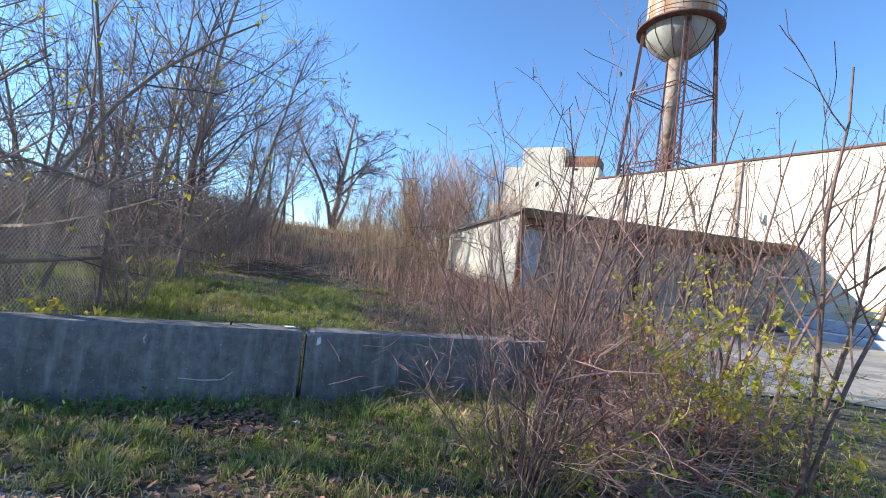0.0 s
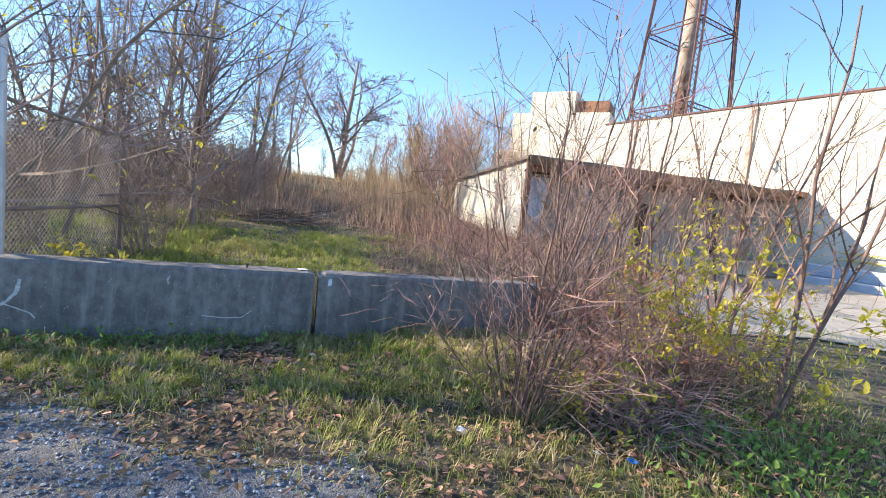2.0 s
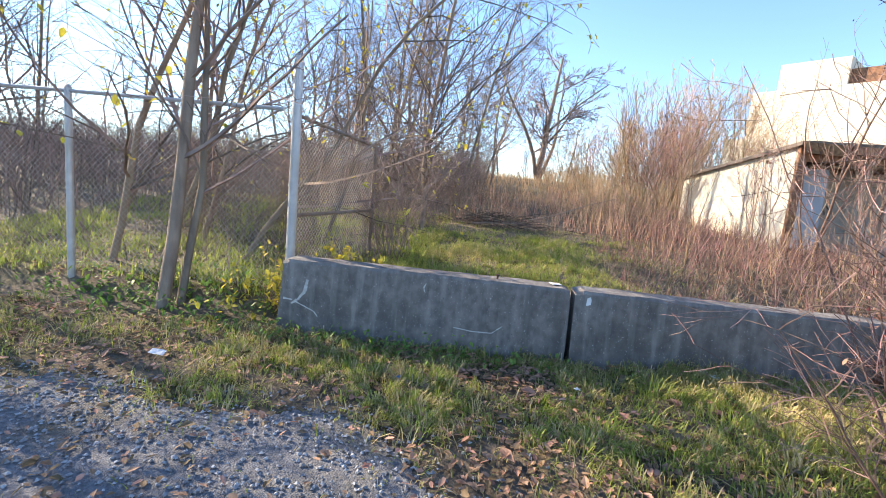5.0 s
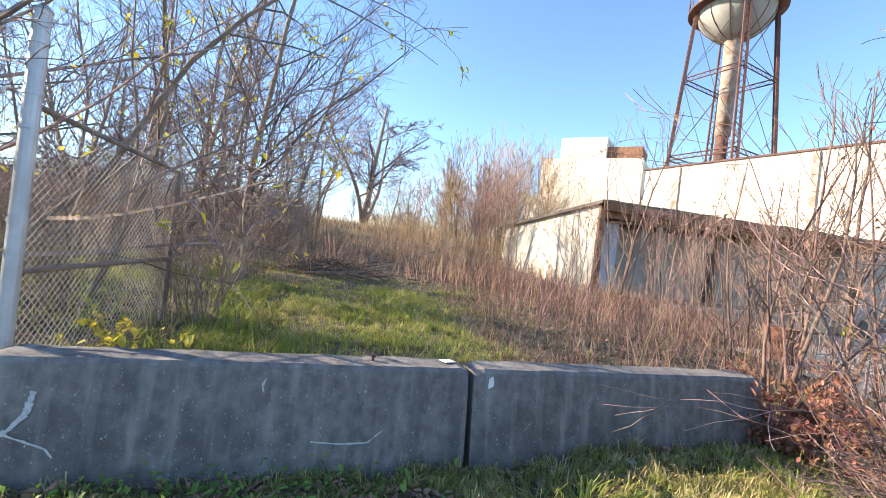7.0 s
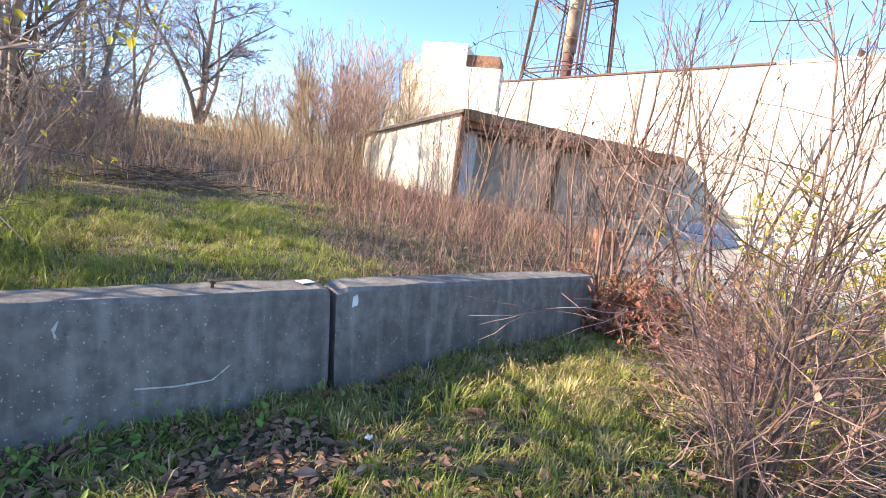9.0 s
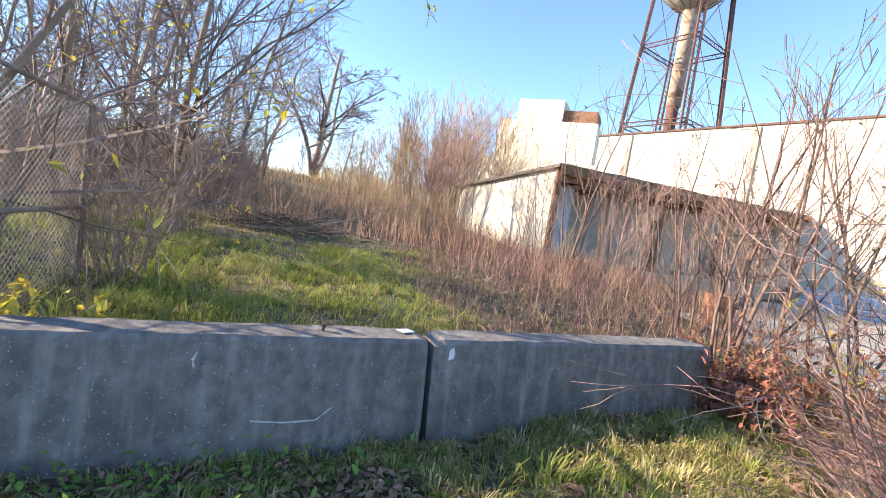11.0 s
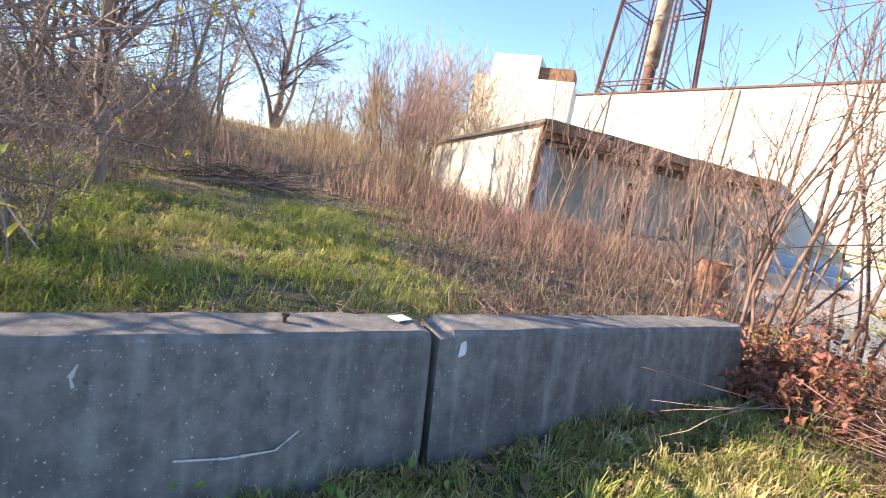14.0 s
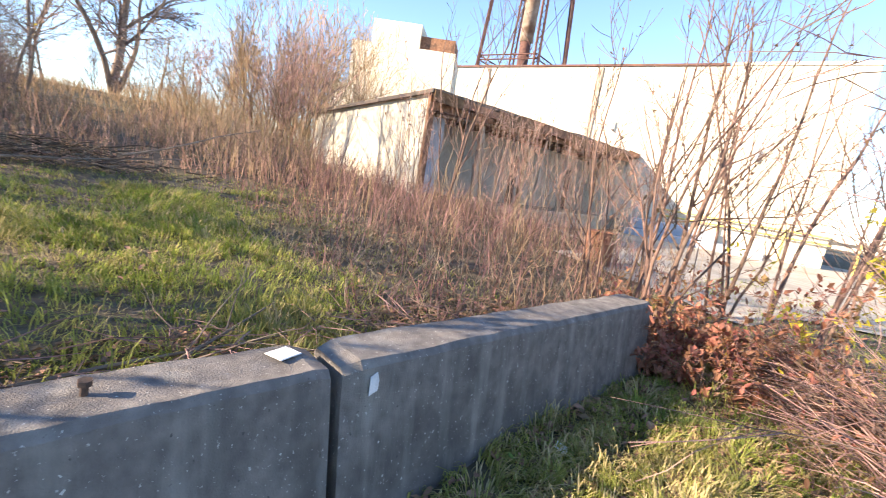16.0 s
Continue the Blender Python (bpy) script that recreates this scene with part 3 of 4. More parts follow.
# ---- chain-link fence ----
def chain_link(name, a, b, z0, z1, label, rails, posts, frame_mat):
    a, b = Vector((*a, 0)), Vector((*b, 0))
    L = (b - a).length
    thing = empty(name, a.x, a.y, 0, math.degrees(math.atan2(b.y - a.y, b.x - a.x)), label=label, category="fence")
    verts, faces = [], []
    s = 0.06
    w = 0.0019

    def wire(x0, za, x1, zb, off):
        n = Vector((-(zb - za), x1 - x0)).normalized() * w
        i = len(verts)
        for x, z in ((x0, za), (x1, zb)):
            verts.extend([(x - n.x, off, z - n.y), (x + n.x, off, z + n.y), (x, off + 2 * w, z)])
        for k in range(3):
            faces.append((i + k, i + (k + 1) % 3, i + 3 + (k + 1) % 3, i + 3 + k))

    c = -(z1 - z0)
    while c < L:
        x0, x1 = max(c, 0), min(c + (z1 - z0), L)
        if x1 > x0:
            wire(x0, z0 + x0 - c, x1, z0 + x1 - c, 0)
            wire(x0, z1 - (x0 - c), x1, z1 - (x1 - c), 0.004)
        c += s * 1.2
    raw("wire_mesh", verts, faces, WIRE, thing, "diamond wire mesh")
    for z, dz in rails:
        bm = bmesh.new()
        bar(bm, (0, 0, z), (L, 0, z + dz), 0.024)
        part("rail", bm, frame_mat, thing, "steel pipe rail")
    for x, r, top in posts:
        bm = bmesh.new()
        bar(bm, (x, 0, -0.1), (x, 0, top), r, 14)
        bar(bm, (x, 0, top), (x, 0, top + 0.04), r * 1.15, 14, r * 0.4)
        for zb in (0.25, 0.5, 0.72, 0.8, 0.92):
            bar(bm, (x, 0, top * zb), (x, 0, top * zb + 0.03), r * 1.12, 14)
        part("post", bm, GALV if r > 0.036 else frame_mat, thing, "steel post with clamp bands")
    return thing


chain_link("chain_link_fence", (-9.0, 0.3), (-3.42, 0.3), 0.25, 2.35, "rusty chain-link fence overgrown with vines", ((2.38, 0),), ((0.0, 0.035, 2.4), (2.9, 0.04, 2.42)), GALV)
chain_link("chain_link_gate", (-3.3, 0.38), (-2.92, 2.9), 0.35, 2.2, "chain-link gate standing open against brush", ((2.34, -0.1), (1.15, 0.0)), ((0.0, 0.055, 3.0), (2.5, 0.035, 2.2)), DULL_PIPE)


# ---- plants: branching tubes ----
def tubes(strands, k=3):
    """Vertices and faces of tapered tubes along strands of (points, radii)."""
    verts, faces = [], []
    for pts, rad in strands:
        base = len(verts)
        n = len(pts)
        d = (pts[-1] - pts[0])
        side = d.cross(Vector((0.31, 0.77, 0.21)))
        if side.length < 1e-6:
            side = Vector((1, 0, 0))
        side.normalize()
        other = d.cross(side).normalized()
        for p, r in zip(pts, rad):
            for j in range(k):
                a = 2 * math.pi * j / k
                verts.append(p + side * (r * math.cos(a)) + other * (r * math.sin(a)))
        for i in range(n - 1):
            for j in range(k):
                q = (j + 1) % k
                faces.append((base + i * k + j, base + i * k + q, base + (i + 1) * k + q, base + (i + 1) * k + j))
    return verts, faces


def branch(out, r, p, d, length, rad, lev, cfg):
    n = max(2, cfg["seg"] - 2 * lev)
    pts, radii, ways = [p], [rad], [d]
    for i in range(1, n + 1):
        w = cfg["wob"] * (1 + 0.4 * lev)
        d = (d + Vector((r.gauss(0, w), r.gauss(0, w), r.gauss(0, w * 0.7) + cfg["up"][min(lev, 3)]))).normalized()
        p = p + d * (length / n)
        pts.append(p)
        radii.append(max(rad * (1 - 0.72 * i / n), cfg["thin"]))
        ways.append(d)
    out.append((pts, radii, lev))
    if lev < len(cfg["kids"]):
        for _ in range(cfg["kids"][lev]):
            u = cfg["start"][lev] + (1 - cfg["start"][lev]) * r.random()
            i = min(int(u * n), n - 1)
            f = u * n - i
            q = pts[i].lerp(pts[i + 1], f)
            a = radians(r.gauss(cfg["angle"][lev], 10))
            side = ways[i].orthogonal().normalized()
            side.rotate(Matrix.Rotation(r.uniform(0, 2 * math.pi), 3, ways[i]))
            way = ways[i] * math.cos(a) + side * math.sin(a)
            branch(out, r, q, way, length * cfg["ratio"][lev] * (1.15 - 0.6 * u) * r.uniform(0.7, 1.2), max(radii[i] * cfg["thick"], cfg["thin"]), lev + 1, cfg)


def leaf_mesh(places, r, size, flat=False):
    verts, faces = [], []
    for p in places:
        s = size * r.uniform(0.6, 1.3)
        yaw = r.uniform(0, 2 * math.pi)
        tilt = r.gauss(0, 0.25) if flat else r.uniform(-1.2, 1.2)
        m = Matrix.Rotation(yaw, 3, "Z") @ Matrix.Rotation(tilt, 3, "X") @ Matrix.Rotation(r.gauss(0, 0.3), 3, "Y")
        b = len(verts)
        fold = r.uniform(0.05, 0.4 if flat else 0.35) * s
        wide = r.uniform(0.6, 1.35)
        skew = r.uniform(-0.35, 0.35) * s
        for x, y, z in ((0, -s, 0), (s * 0.55 * wide, -0.2 * s + skew, fold), (s * 0.38, 0.5 * s, fold * 0.7), (skew * 0.5, s, fold * 0.3), (-s * 0.38, 0.5 * s + skew, fold * 0.6), (-s * 0.5, -0.25 * s, fold * wide)):
            verts.append(Vector(p) + m @ Vector((x, y, z)))
        faces += [(b, b + 1, b + 2, b + 3), (b, b + 3, b + 4, b + 5)]
    return verts, faces


def plant(name, seed, stems, cfg, label, category, bark, twig, leaves=None, group="", k=5):
    """stems: (x, y, length, radius, lean x, lean y). leaves: (count, size, material, lowest level)."""
    r = random.Random(seed)
    out = []
    thing = empty(name, label=label, category=category, group=group)
    for x, y, length, rad, lx, ly in stems:
        branch(out, r, Vector((x, y, -0.12)), Vector((lx, ly, 1)).normalized(), length, rad, 0, cfg)
    big = [(p, q) for p, q, lev in out if lev == 0]
    small = [(p, q) for p, q, lev in out if lev > 0]
    for strand in big:
        v, f = tubes([strand], k)
        ob = raw("trunk" if len(big) < 4 else "stem", v, f, bark, thing)
        for pl in ob.data.polygons:
            pl.use_smooth = True
    if small:
        v, f = tubes(small, 3)
        raw("crown", v, f, twig, thing, "fine bare twigs")
    if leaves:
        n, size, mat, low = leaves
        ends = [(p, lev) for p, q, lev in out if lev >= low]
        places = []
        for _ in range(n):
            p, lev = r.choice(ends)
            u = r.random()
            i = min(int(u * (len(p) - 1)), len(p) - 2)
            places.append(p[i].lerp(p[i + 1], u * (len(p) - 1) - i) + Vector((r.gauss(0, 0.02), r.gauss(0, 0.02), r.gauss(0, 0.02))))
        v, f = leaf_mesh(places, r, size)
        raw("leaves", v, f, mat, thing, "remaining autumn leaves")
    return thing


def put(thing, x, y, rz=0, s=1.0, dz=0.0, lean=0.0):
    thing.matrix_basis = pose(x, y, height(x, y) + dz, lean, 0, rz) @ Matrix.Diagonal((s, s, s, 1))
    return thing


def put_copy(thing, x, y, rz, s, label=""):
    c = copy_thing(thing, pose(x, y, height(x, y), 0, 0, rz))
    c.scale = (s, s, s)
    return tagged(c, label)


WOOD = dict(seg=9, wob=0.07, up=(0.05, 0.05, 0.04, 0.03), thin=0.0032, kids=(17, 8, 4), start=(0.2, 0.12, 0.1), angle=(50, 44, 42), ratio=(0.42, 0.42, 0.45), thick=0.46)
SPREAD = dict(seg=9, wob=0.10, up=(0.03, 0.02, -0.01, -0.03), thin=0.010, kids=(13, 9, 6, 3), start=(0.22, 0.2, 0.1, 0.1), angle=(50, 42, 42, 40), ratio=(0.66, 0.5, 0.42, 0.45), thick=0.48)
WHIP = dict(seg=8, wob=0.05, up=(0.04, 0.10, 0.06, 0.03), thin=0.0028, kids=(9, 4), start=(0.25, 0.2), angle=(38, 35), ratio=(0.42, 0.4), thick=0.55)
BUSH = dict(seg=8, wob=0.105, up=(0.0, 0.02, 0.0, 0.0), thin=0.0016, kids=(7, 3), start=(0.15, 0.15), angle=(36, 38), ratio=(0.42, 0.45), thick=0.6)
ARCH = dict(seg=8, wob=0.09, up=(-0.05, -0.03, 0.0, 0.0), thin=0.003, kids=(7, 4), start=(0.2, 0.15), angle=(45, 42), ratio=(0.45, 0.45), thick=0.55)

# woods behind the fence
WOODS = "bare trees of the overgrown wood"
R = random.Random(11)
protos = []
for i in range(5):
    H = (7.2, 8.5, 9.5, 8.0, 6.2)[i]
    st = [(0, 0, H, 0.028 + 0.0058 * H, R.gauss(0, 0.07), R.gauss(0, 0.07))]
    if i in (1, 4):
        st.append((0.15, 0.1, H * 0.85, 0.05, R.gauss(0.15, 0.05), R.gauss(0, 0.1)))
    protos.append(plant("tree", 20 + i, st, WOOD if i else dict(WOOD, kids=(26, 11, 5), thin=0.003, start=(0.12, 0.1, 0.1), ratio=(0.47, 0.42, 0.45)), "bare grey-brown woodland tree with dense fine twigs", "tree", BARK, TWIG, (70, 0.05, YELLOW_LEAF, 2) if i in (1, 3, 4) else None, WOODS, 6))
put(protos[0], -2.35, 5.5, 40, 1.0)
put(protos[1], -4.65, -0.05, 0, 1.0)
put(protos[2], -10.0, 17.5, 10, 1.0)
put(protos[3], -4.2, 8.5, 77, 1.0)
put(protos[4], -5.6, 7.4, 200, 0.85)
# the first two trees are unseen, added left of view to shade the gravel
spots = [(-7.8, -1.3), (-9.2, -0.3), (-13, -0.8), (-8.6, 14), (-3.4, 11.5), (-5.0, 14.2), (-8.0, 20), (-4.4, 19.5), (-11, 28), (-15, 27), (-2.0, 30.5), (-18, 18), (-6.2, 27), (-13, 33), (-1.6, 14.0), (-6.3, 12), (-0.9, 18.5), (-3.8, 16.5), (-7.0, 17), (-11, 15), (-2.4, 22), (-5.5, 23), (-0.6, 27), (-9, 24), (-13, 21), (-3.5, 29), (-17, 3), (-10.5, -1.0), (-6.5, 33), (-1.5, 35), (-14.5, 8), (-16, 13), (-14.5, 3.2), (-12.5, 0.6), (-19, 4), (-17.5, 8.5), (-20, 12)]
for j, (x, y) in enumerate(spots):
    put_copy(protos[(j * 3 + 1) % 5], x + R.gauss(0, 0.3), y + R.gauss(0, 0.3), R.uniform(0, 360), R.uniform(0.8, 1.15))

# big spreading tree on the bank, and smaller ones beyond
TREE_LIMBS = [(0, 0, 8.6, 0.26, 0.05, 0.0), (0.05, 0, 8.2, 0.16, 0.27, 0.1), (-0.05, 0, 8.4, 0.17, -0.25, 0.05)]
big = put(plant("tree", 41, TREE_LIMBS, dict(SPREAD, kids=(9, 8, 6, 3), start=(0.2, 0.15, 0.1, 0.1), angle=(50, 42, 42, 40), ratio=(0.62, 0.5, 0.45, 0.45), thick=0.5, wob=0.08, up=(0.02, -0.02, -0.02, -0.03), thin=0.012), "large bare spreading tree forking low into heavy limbs", "tree", BARK, TWIG, None, "", 7), 3.9, 35.6, 20, 1.22)
low = plant("tree", 42, [(0, 0, 6.0, 0.14, 0.05, 0)], dict(SPREAD, kids=(9, 6, 4)), "bare round-headed tree far off", "tree", BARK, TWIG, None, "far trees on the bank", 5)
put(low, 8.0, 44, 0, 1.0)
for x, y, s in ((11, 48, 1.15), (14, 46, 0.9), (5.5, 50, 0.9), (1, 52, 1.1), (17, 50, 1.2), (-3, 44, 1.2), (-8, 40, 1.4), (21, 44, 1.0), (-14, 34, 1.5), (-20, 25, 1.5), (-24, 14, 1.5), (40, -6, 1.3), (46, -2, 1.4), (50, -10, 1.3), (38, -14, 1.2)):
    put_copy(low, x, y, R.uniform(0, 360), s)

# tall pinkish saplings beside and behind the shed
SHED_BRUSH = "saplings beside the shed"
sap = []
for i in range(3):
    sap.append(plant("sapling", 60 + i, [(R.gauss(0, 0.3), R.gauss(0, 0.3), R.uniform(3.2, 5.2), 0.026, R.gauss(0, 0.22), R.gauss(0, 0.22)) for _ in range(7)], dict(WHIP, kids=(12, 4), thin=0.0065, wob=0.075), "clump of reddish bare saplings" if i < 2 else "clump of golden-tan bare saplings", "sapling", PINK_STEM if i < 2 else TAN_STEM, RED_TWIG if i == 0 else TAN_STEM, (110, 0.035, RED_LEAF if i == 1 else YELLOW_LEAF if i == 2 else DEAD_LEAF, 1), SHED_BRUSH, 4))
put(sap[0], 6.4, 15.4, 0, 0.95)
put(sap[1], 7.4, 18.6, 0, 1.15)
put(sap[2], 7.2, 15.0, 0, 1.1)
for x, y, s in ((8.2, 17.5, 1.15), (6.4, 18.5, 1.1), (9.6, 20.5, 1.25), (7.8, 22, 1.2), (11.2, 23.5, 1.3), (13.5, 22, 1.3), (12.4, 18.5, 1.15), (15.5, 20, 1.1), (10, 16.2, 1.15), (9.0, 26, 1.3), (5.6, 23, 1.0), (12.5, 28, 1.4), (16, 25, 1.35), (8.4, 16.4, 1.05), (9.0, 18.8, 1.25), (10.5, 17.6, 1.15), (5.4, 16.8, 0.5), (4.2, 19.0, 0.55), (5.8, 20.2, 0.7), (3.2, 22.0, 0.6), (4.6, 24.5, 0.75), (6.2, 12.4, 0.42), (5.5, 13.8, 0.45), (2.2, 26.0, 0.6), (7.6, 25.0, 0.95), (6.9, 13.6, 1.0), (6.1, 14.2, 0.95)):
    put_copy(sap[int(x * 7) % 3], x, y, R.uniform(0, 360), s)

# thin pale saplings in front of the shed
thin = []
for i in range(3):
    thin.append(plant("sapling", 80 + i, [(R.gauss(0, 0.12), R.gauss(0, 0.12), R.uniform(2.4, 3.4), 0.016, R.gauss(0, 0.10), R.gauss(0, 0.10)) for _ in range(2 + i % 2)], WHIP, "thin bare sapling with upright shoots", "sapling", BARK, RED_TWIG, (26, 0.03, DEAD_LEAF, 1), "thin saplings in front of the shed", 5))
put(thin[0], 7.2, 6.9, 0, 1.0)
put(thin[1], 8.5, 6.6, 0, 0.95)
put(thin[2], 9.4, 5.2, 0, 0.9)
for x, y, s in ((5.9, 6.4, 0.9), (8.0, 4.6, 0.9), (9.9, 6.9, 1.0), (10.6, 4.3, 0.9), (11.5, 6.0, 1.0), (12.6, 4.6, 0.95), (6.6, 4.6, 0.75), (13.5, 6.6, 1.0), (7.4, 3.2, 0.75), (9.0, 3.2, 0.8), (15, 5.4, 0.9), (5.2, 3.0, 0.7), (4.6, 4.8, 0.75), (8.8, 7.2, 1.05), (9.3, 6.1, 1.0), (10.3, 5.7, 1.1), (11.0, 7.0, 1.1), (12.1, 5.4, 1.05), (12.9, 7.1, 1.1), (14.2, 4.9, 1.0), (7.7, 5.6, 0.95), (6.3, 7.2, 1.0), (16.2, 6.6, 1.1), (10.2, 3.4, 0.8), (11.8, 3.7, 0.85), (6.0, 2.2, 0.6), (7.0, 2.0, 0.7), (6.7, 8.2, 0.9), (5.8, 10.0, 0.9)):
    put_copy(thin[int(x * 5) % 3], x, y, R.uniform(0, 360), s)

# saplings by the barrier's end and the track
NEAR = "saplings at the end of the barrier"
def near_sapling(seed, x, y, stems, leaves=24):
    stems = [(a, b, L, 0.78 * q, lx, ly) for a, b, L, q, lx, ly in stems]
    return put(plant("sapling", seed, stems, dict(WHIP, kids=(8, 3), thin=0.0034, wob=0.075, angle=(40, 36), ratio=(0.44, 0.42), start=(0.28, 0.15)), "bare reddish-brown sapling with forked stems", "sapling", RED_BARK, RED_BARK, (leaves, 0.028, DEAD_LEAF, 1), NEAR, 7), x, y)


near_sapling(101, 5.6, 0.3, [(0, 0, 4.6, 0.045, 0.02, 0.1), (0.1, 0.1, 3.8, 0.035, 0.32, -0.1), (-0.1, 0, 4.0, 0.03, -0.28, 0.1)])
near_sapling(102, 6.4, -0.7, [(0, 0, 4.4, 0.042, 0.12, -0.1), (0.1, 0, 3.6, 0.03, -0.15, 0.1)])
near_sapling(103, 5.1, -1.25, [(0, 0, 3.9, 0.036, 0.1, -0.15), (0.08, 0, 3.0, 0.025, 0.3, -0.2)])
near_sapling(104, 7.4, -1.3, [(0, 0, 4.2, 0.04, 0.06, -0.05), (0.2, 0.1, 3.5, 0.03, 0.25, 0.0)])
near_sapling(105, 4.0, -3.0, [(0, 0, 3.9, 0.036, 0.05, 0.0), (0.02, 0, 3.6, 0.03, 0.2, -0.05)], 6)
near_sapling(107, 4.4, 0.9, [(0, 0, 3.4, 0.028, -0.1, 0.05), (0.1, 0, 3.0, 0.022, 0.2, 0.0), (0.0, 0.1, 2.6, 0.02, -0.3, 0.0)])
near_sapling(110, 4.9, 0.5, [(0, 0, 4.3, 0.034, 0.05, 0.05), (0.1, 0, 3.9, 0.03, 0.28, 0.1), (-0.1, 0.1, 3.7, 0.026, -0.2, 0.0)], 40)
near_sapling(111, 5.3, -0.35, [(0, 0, 4.6, 0.036, 0.12, 0.0), (0.1, 0.1, 3.9, 0.028, -0.18, 0.1)], 40)
near_sapling(112, 6.9, -0.1, [(0, 0, 4.8, 0.04, 0.1, 0.05), (0.15, 0, 4.2, 0.03, 0.3, -0.1), (-0.1, 0, 4.0, 0.03, -0.2, 0.1)], 40)
near_sapling(113, 5.9, -1.5, [(0, 0, 4.2, 0.034, 0.14, -0.05), (0.1, 0, 3.4, 0.026, 0.35, -0.05)], 30)
near_sapling(116, 6.95, 6.4, [(0, 0, 5.4, 0.045, 0.06, 0.0), (0.1, 0, 5.0, 0.04, 0.16, 0.05), (-0.1, 0, 4.6, 0.035, -0.06, 0.1), (0.05, 0.1, 4.4, 0.03, 0.25, 0.0)], 30)
near_sapling(115, 3.72, -0.12, [(0, 0, 3.6, 0.042, 0.16, 0.0), (0.03, 0, 3.3, 0.03, 0.42, 0.05), (-0.03, 0, 3.2, 0.03, -0.22, 0.1), (0.02, 0.05, 2.8, 0.024, 0.65, -0.1), (0, 0.05, 3.0, 0.024, 0.0, 0.25)], 50)


# the dense bare bush beside the track
def stems_for(seed, n, spread, lo, hi, lean, rad):
    r = random.Random(seed)
    out = []
    for _ in range(n):
        a = r.uniform(0, 2 * math.pi)
        d = spread * math.sqrt(r.random())
        out.append((d * math.cos(a), d * math.sin(a), r.uniform(lo, hi), rad * r.uniform(0.5, 1.2), lean * math.cos(a) * r.random() * 1.3, lean * math.sin(a) * r.random() * 1.3))
    return out


put(plant("bush", 120, stems_for(1, 22, 0.16, 1.1, 2.0, 0.5, 0.010) + stems_for(14, 13, 0.18, 2.3, 3.4, 0.34, 0.013), dict(BUSH, wob=0.10, kids=(10, 4), start=(0.25, 0.1), angle=(46, 44), thin=0.0019), "dense leafless reddish-grey bush beside the track", "bush", RED_BARK, RED_TWIG, (150, 0.022, DEAD_LEAF, 1), k=4), 1.55, -2.55)
put(plant("bush", 121, stems_for(2, 13, 0.35, 1.1, 2.2, 0.35, 0.008), dict(BUSH, kids=(7, 3), start=(0.35, 0.15)), "leafless bush with arching twigs", "bush", RED_TWIG, RED_TWIG, (60, 0.022, DEAD_LEAF, 1), k=4), 2.85, -2.65)
put(plant("bush", 122, stems_for(3, 20, 0.45, 1.0, 2.0, 0.5, 0.008), dict(BUSH, start=(0.35, 0.15)), "yellow-green leafy bush turning colour in autumn", "bush", BARK, RED_TWIG, (1900, 0.034, YELLOW_LEAF, 1), k=4), 3.75, -2.25)
put(plant("bush", 123, stems_for(4, 16, 0.2, 0.4, 0.9, 0.6, 0.005), BUSH, "small green and yellow leafy bush", "bush", BARK, RED_TWIG, (420, 0.03, YELLOW_LEAF, 1), k=4), 2.2, -2.75)
put(plant("bush", 124, stems_for(5, 46, 0.42, 0.4, 0.85, 0.55, 0.005), dict(BUSH, up=(-0.02, 0, 0, 0)), "low bush with russet autumn leaves by the barrier end", "bush", RED_TWIG, RED_TWIG, (2300, 0.04, RED_LEAF, 1), k=4), 3.45, -0.55)
put(plant("bush", 125, stems_for(6, 30, 0.5, 0.5, 1.2, 0.7, 0.006), BUSH, "low tangled bush with russet leaves", "bush", RED_TWIG, RED_TWIG, (900, 0.04, RED_LEAF, 1), k=4), 4.4, -0.75)
put(plant("bush", 126, stems_for(7, 28, 0.5, 0.4, 0.75, 0.8, 0.005), BUSH, "tangle of dry bramble stems", "bush", BROWN_STEM, BROWN_STEM, (120, 0.028, DEAD_LEAF, 1), k=4), 4.0, -1.95)
put(plant("bush", 127, stems_for(8, 28, 0.6, 0.4, 0.95, 1.0, 0.005), BUSH, "tangle of dry bramble stems", "bush", BROWN_STEM, BROWN_STEM, (50, 0.03, YELLOW_LEAF, 1), k=4), 4.1, -1.6)
put(plant("bush", 128, stems_for(9, 26, 0.25, 1.2, 2.4, 0.35, 0.008), dict(BUSH, thin=0.003), "leafless shrub at the wood's edge", "bush", BARK, TWIG, (40, 0.03, YELLOW_LEAF, 1), k=4), -2.45, 2.8)
edge_shrub = bpy.data.objects["bush.008"]
for x, y, c in ((-2.2, 11.5, 0.9), (-1.9, 13.2, 1.1), (-4.9, 11.2, 1.3), (-1.3, 16, 1.1), (-3.0, 14.4, 1.3), (-7.6, 12.4, 1.4), (-1.4, 20.5, 1.2), (-3.4, 4.6, 0.6), (-4.2, 3.3, 0.7), (-5.3, 4.7, 0.9), (-6.6, 3.6, 0.9), (-4.8, 6.3, 0.9), (-7.6, 5.2, 1.1), (-3.3, 6.8, 0.75), (-2.3, 6.6, 1.1), (-1.8, 8.0, 0.95), (-2.9, 9.2, 1.1)):
    put_copy(edge_shrub, x, y, R.uniform(0, 360), c)
put(plant("bush", 129, stems_for(10, 26, 0.3, 1.2, 2.6, 0.5, 0.009), dict(BUSH, thin=0.003), "leafless shrub growing through the fence", "bush", BARK, TWIG, (70, 0.035, YELLOW_LEAF, 1), k=4), -5.4, 2.9)
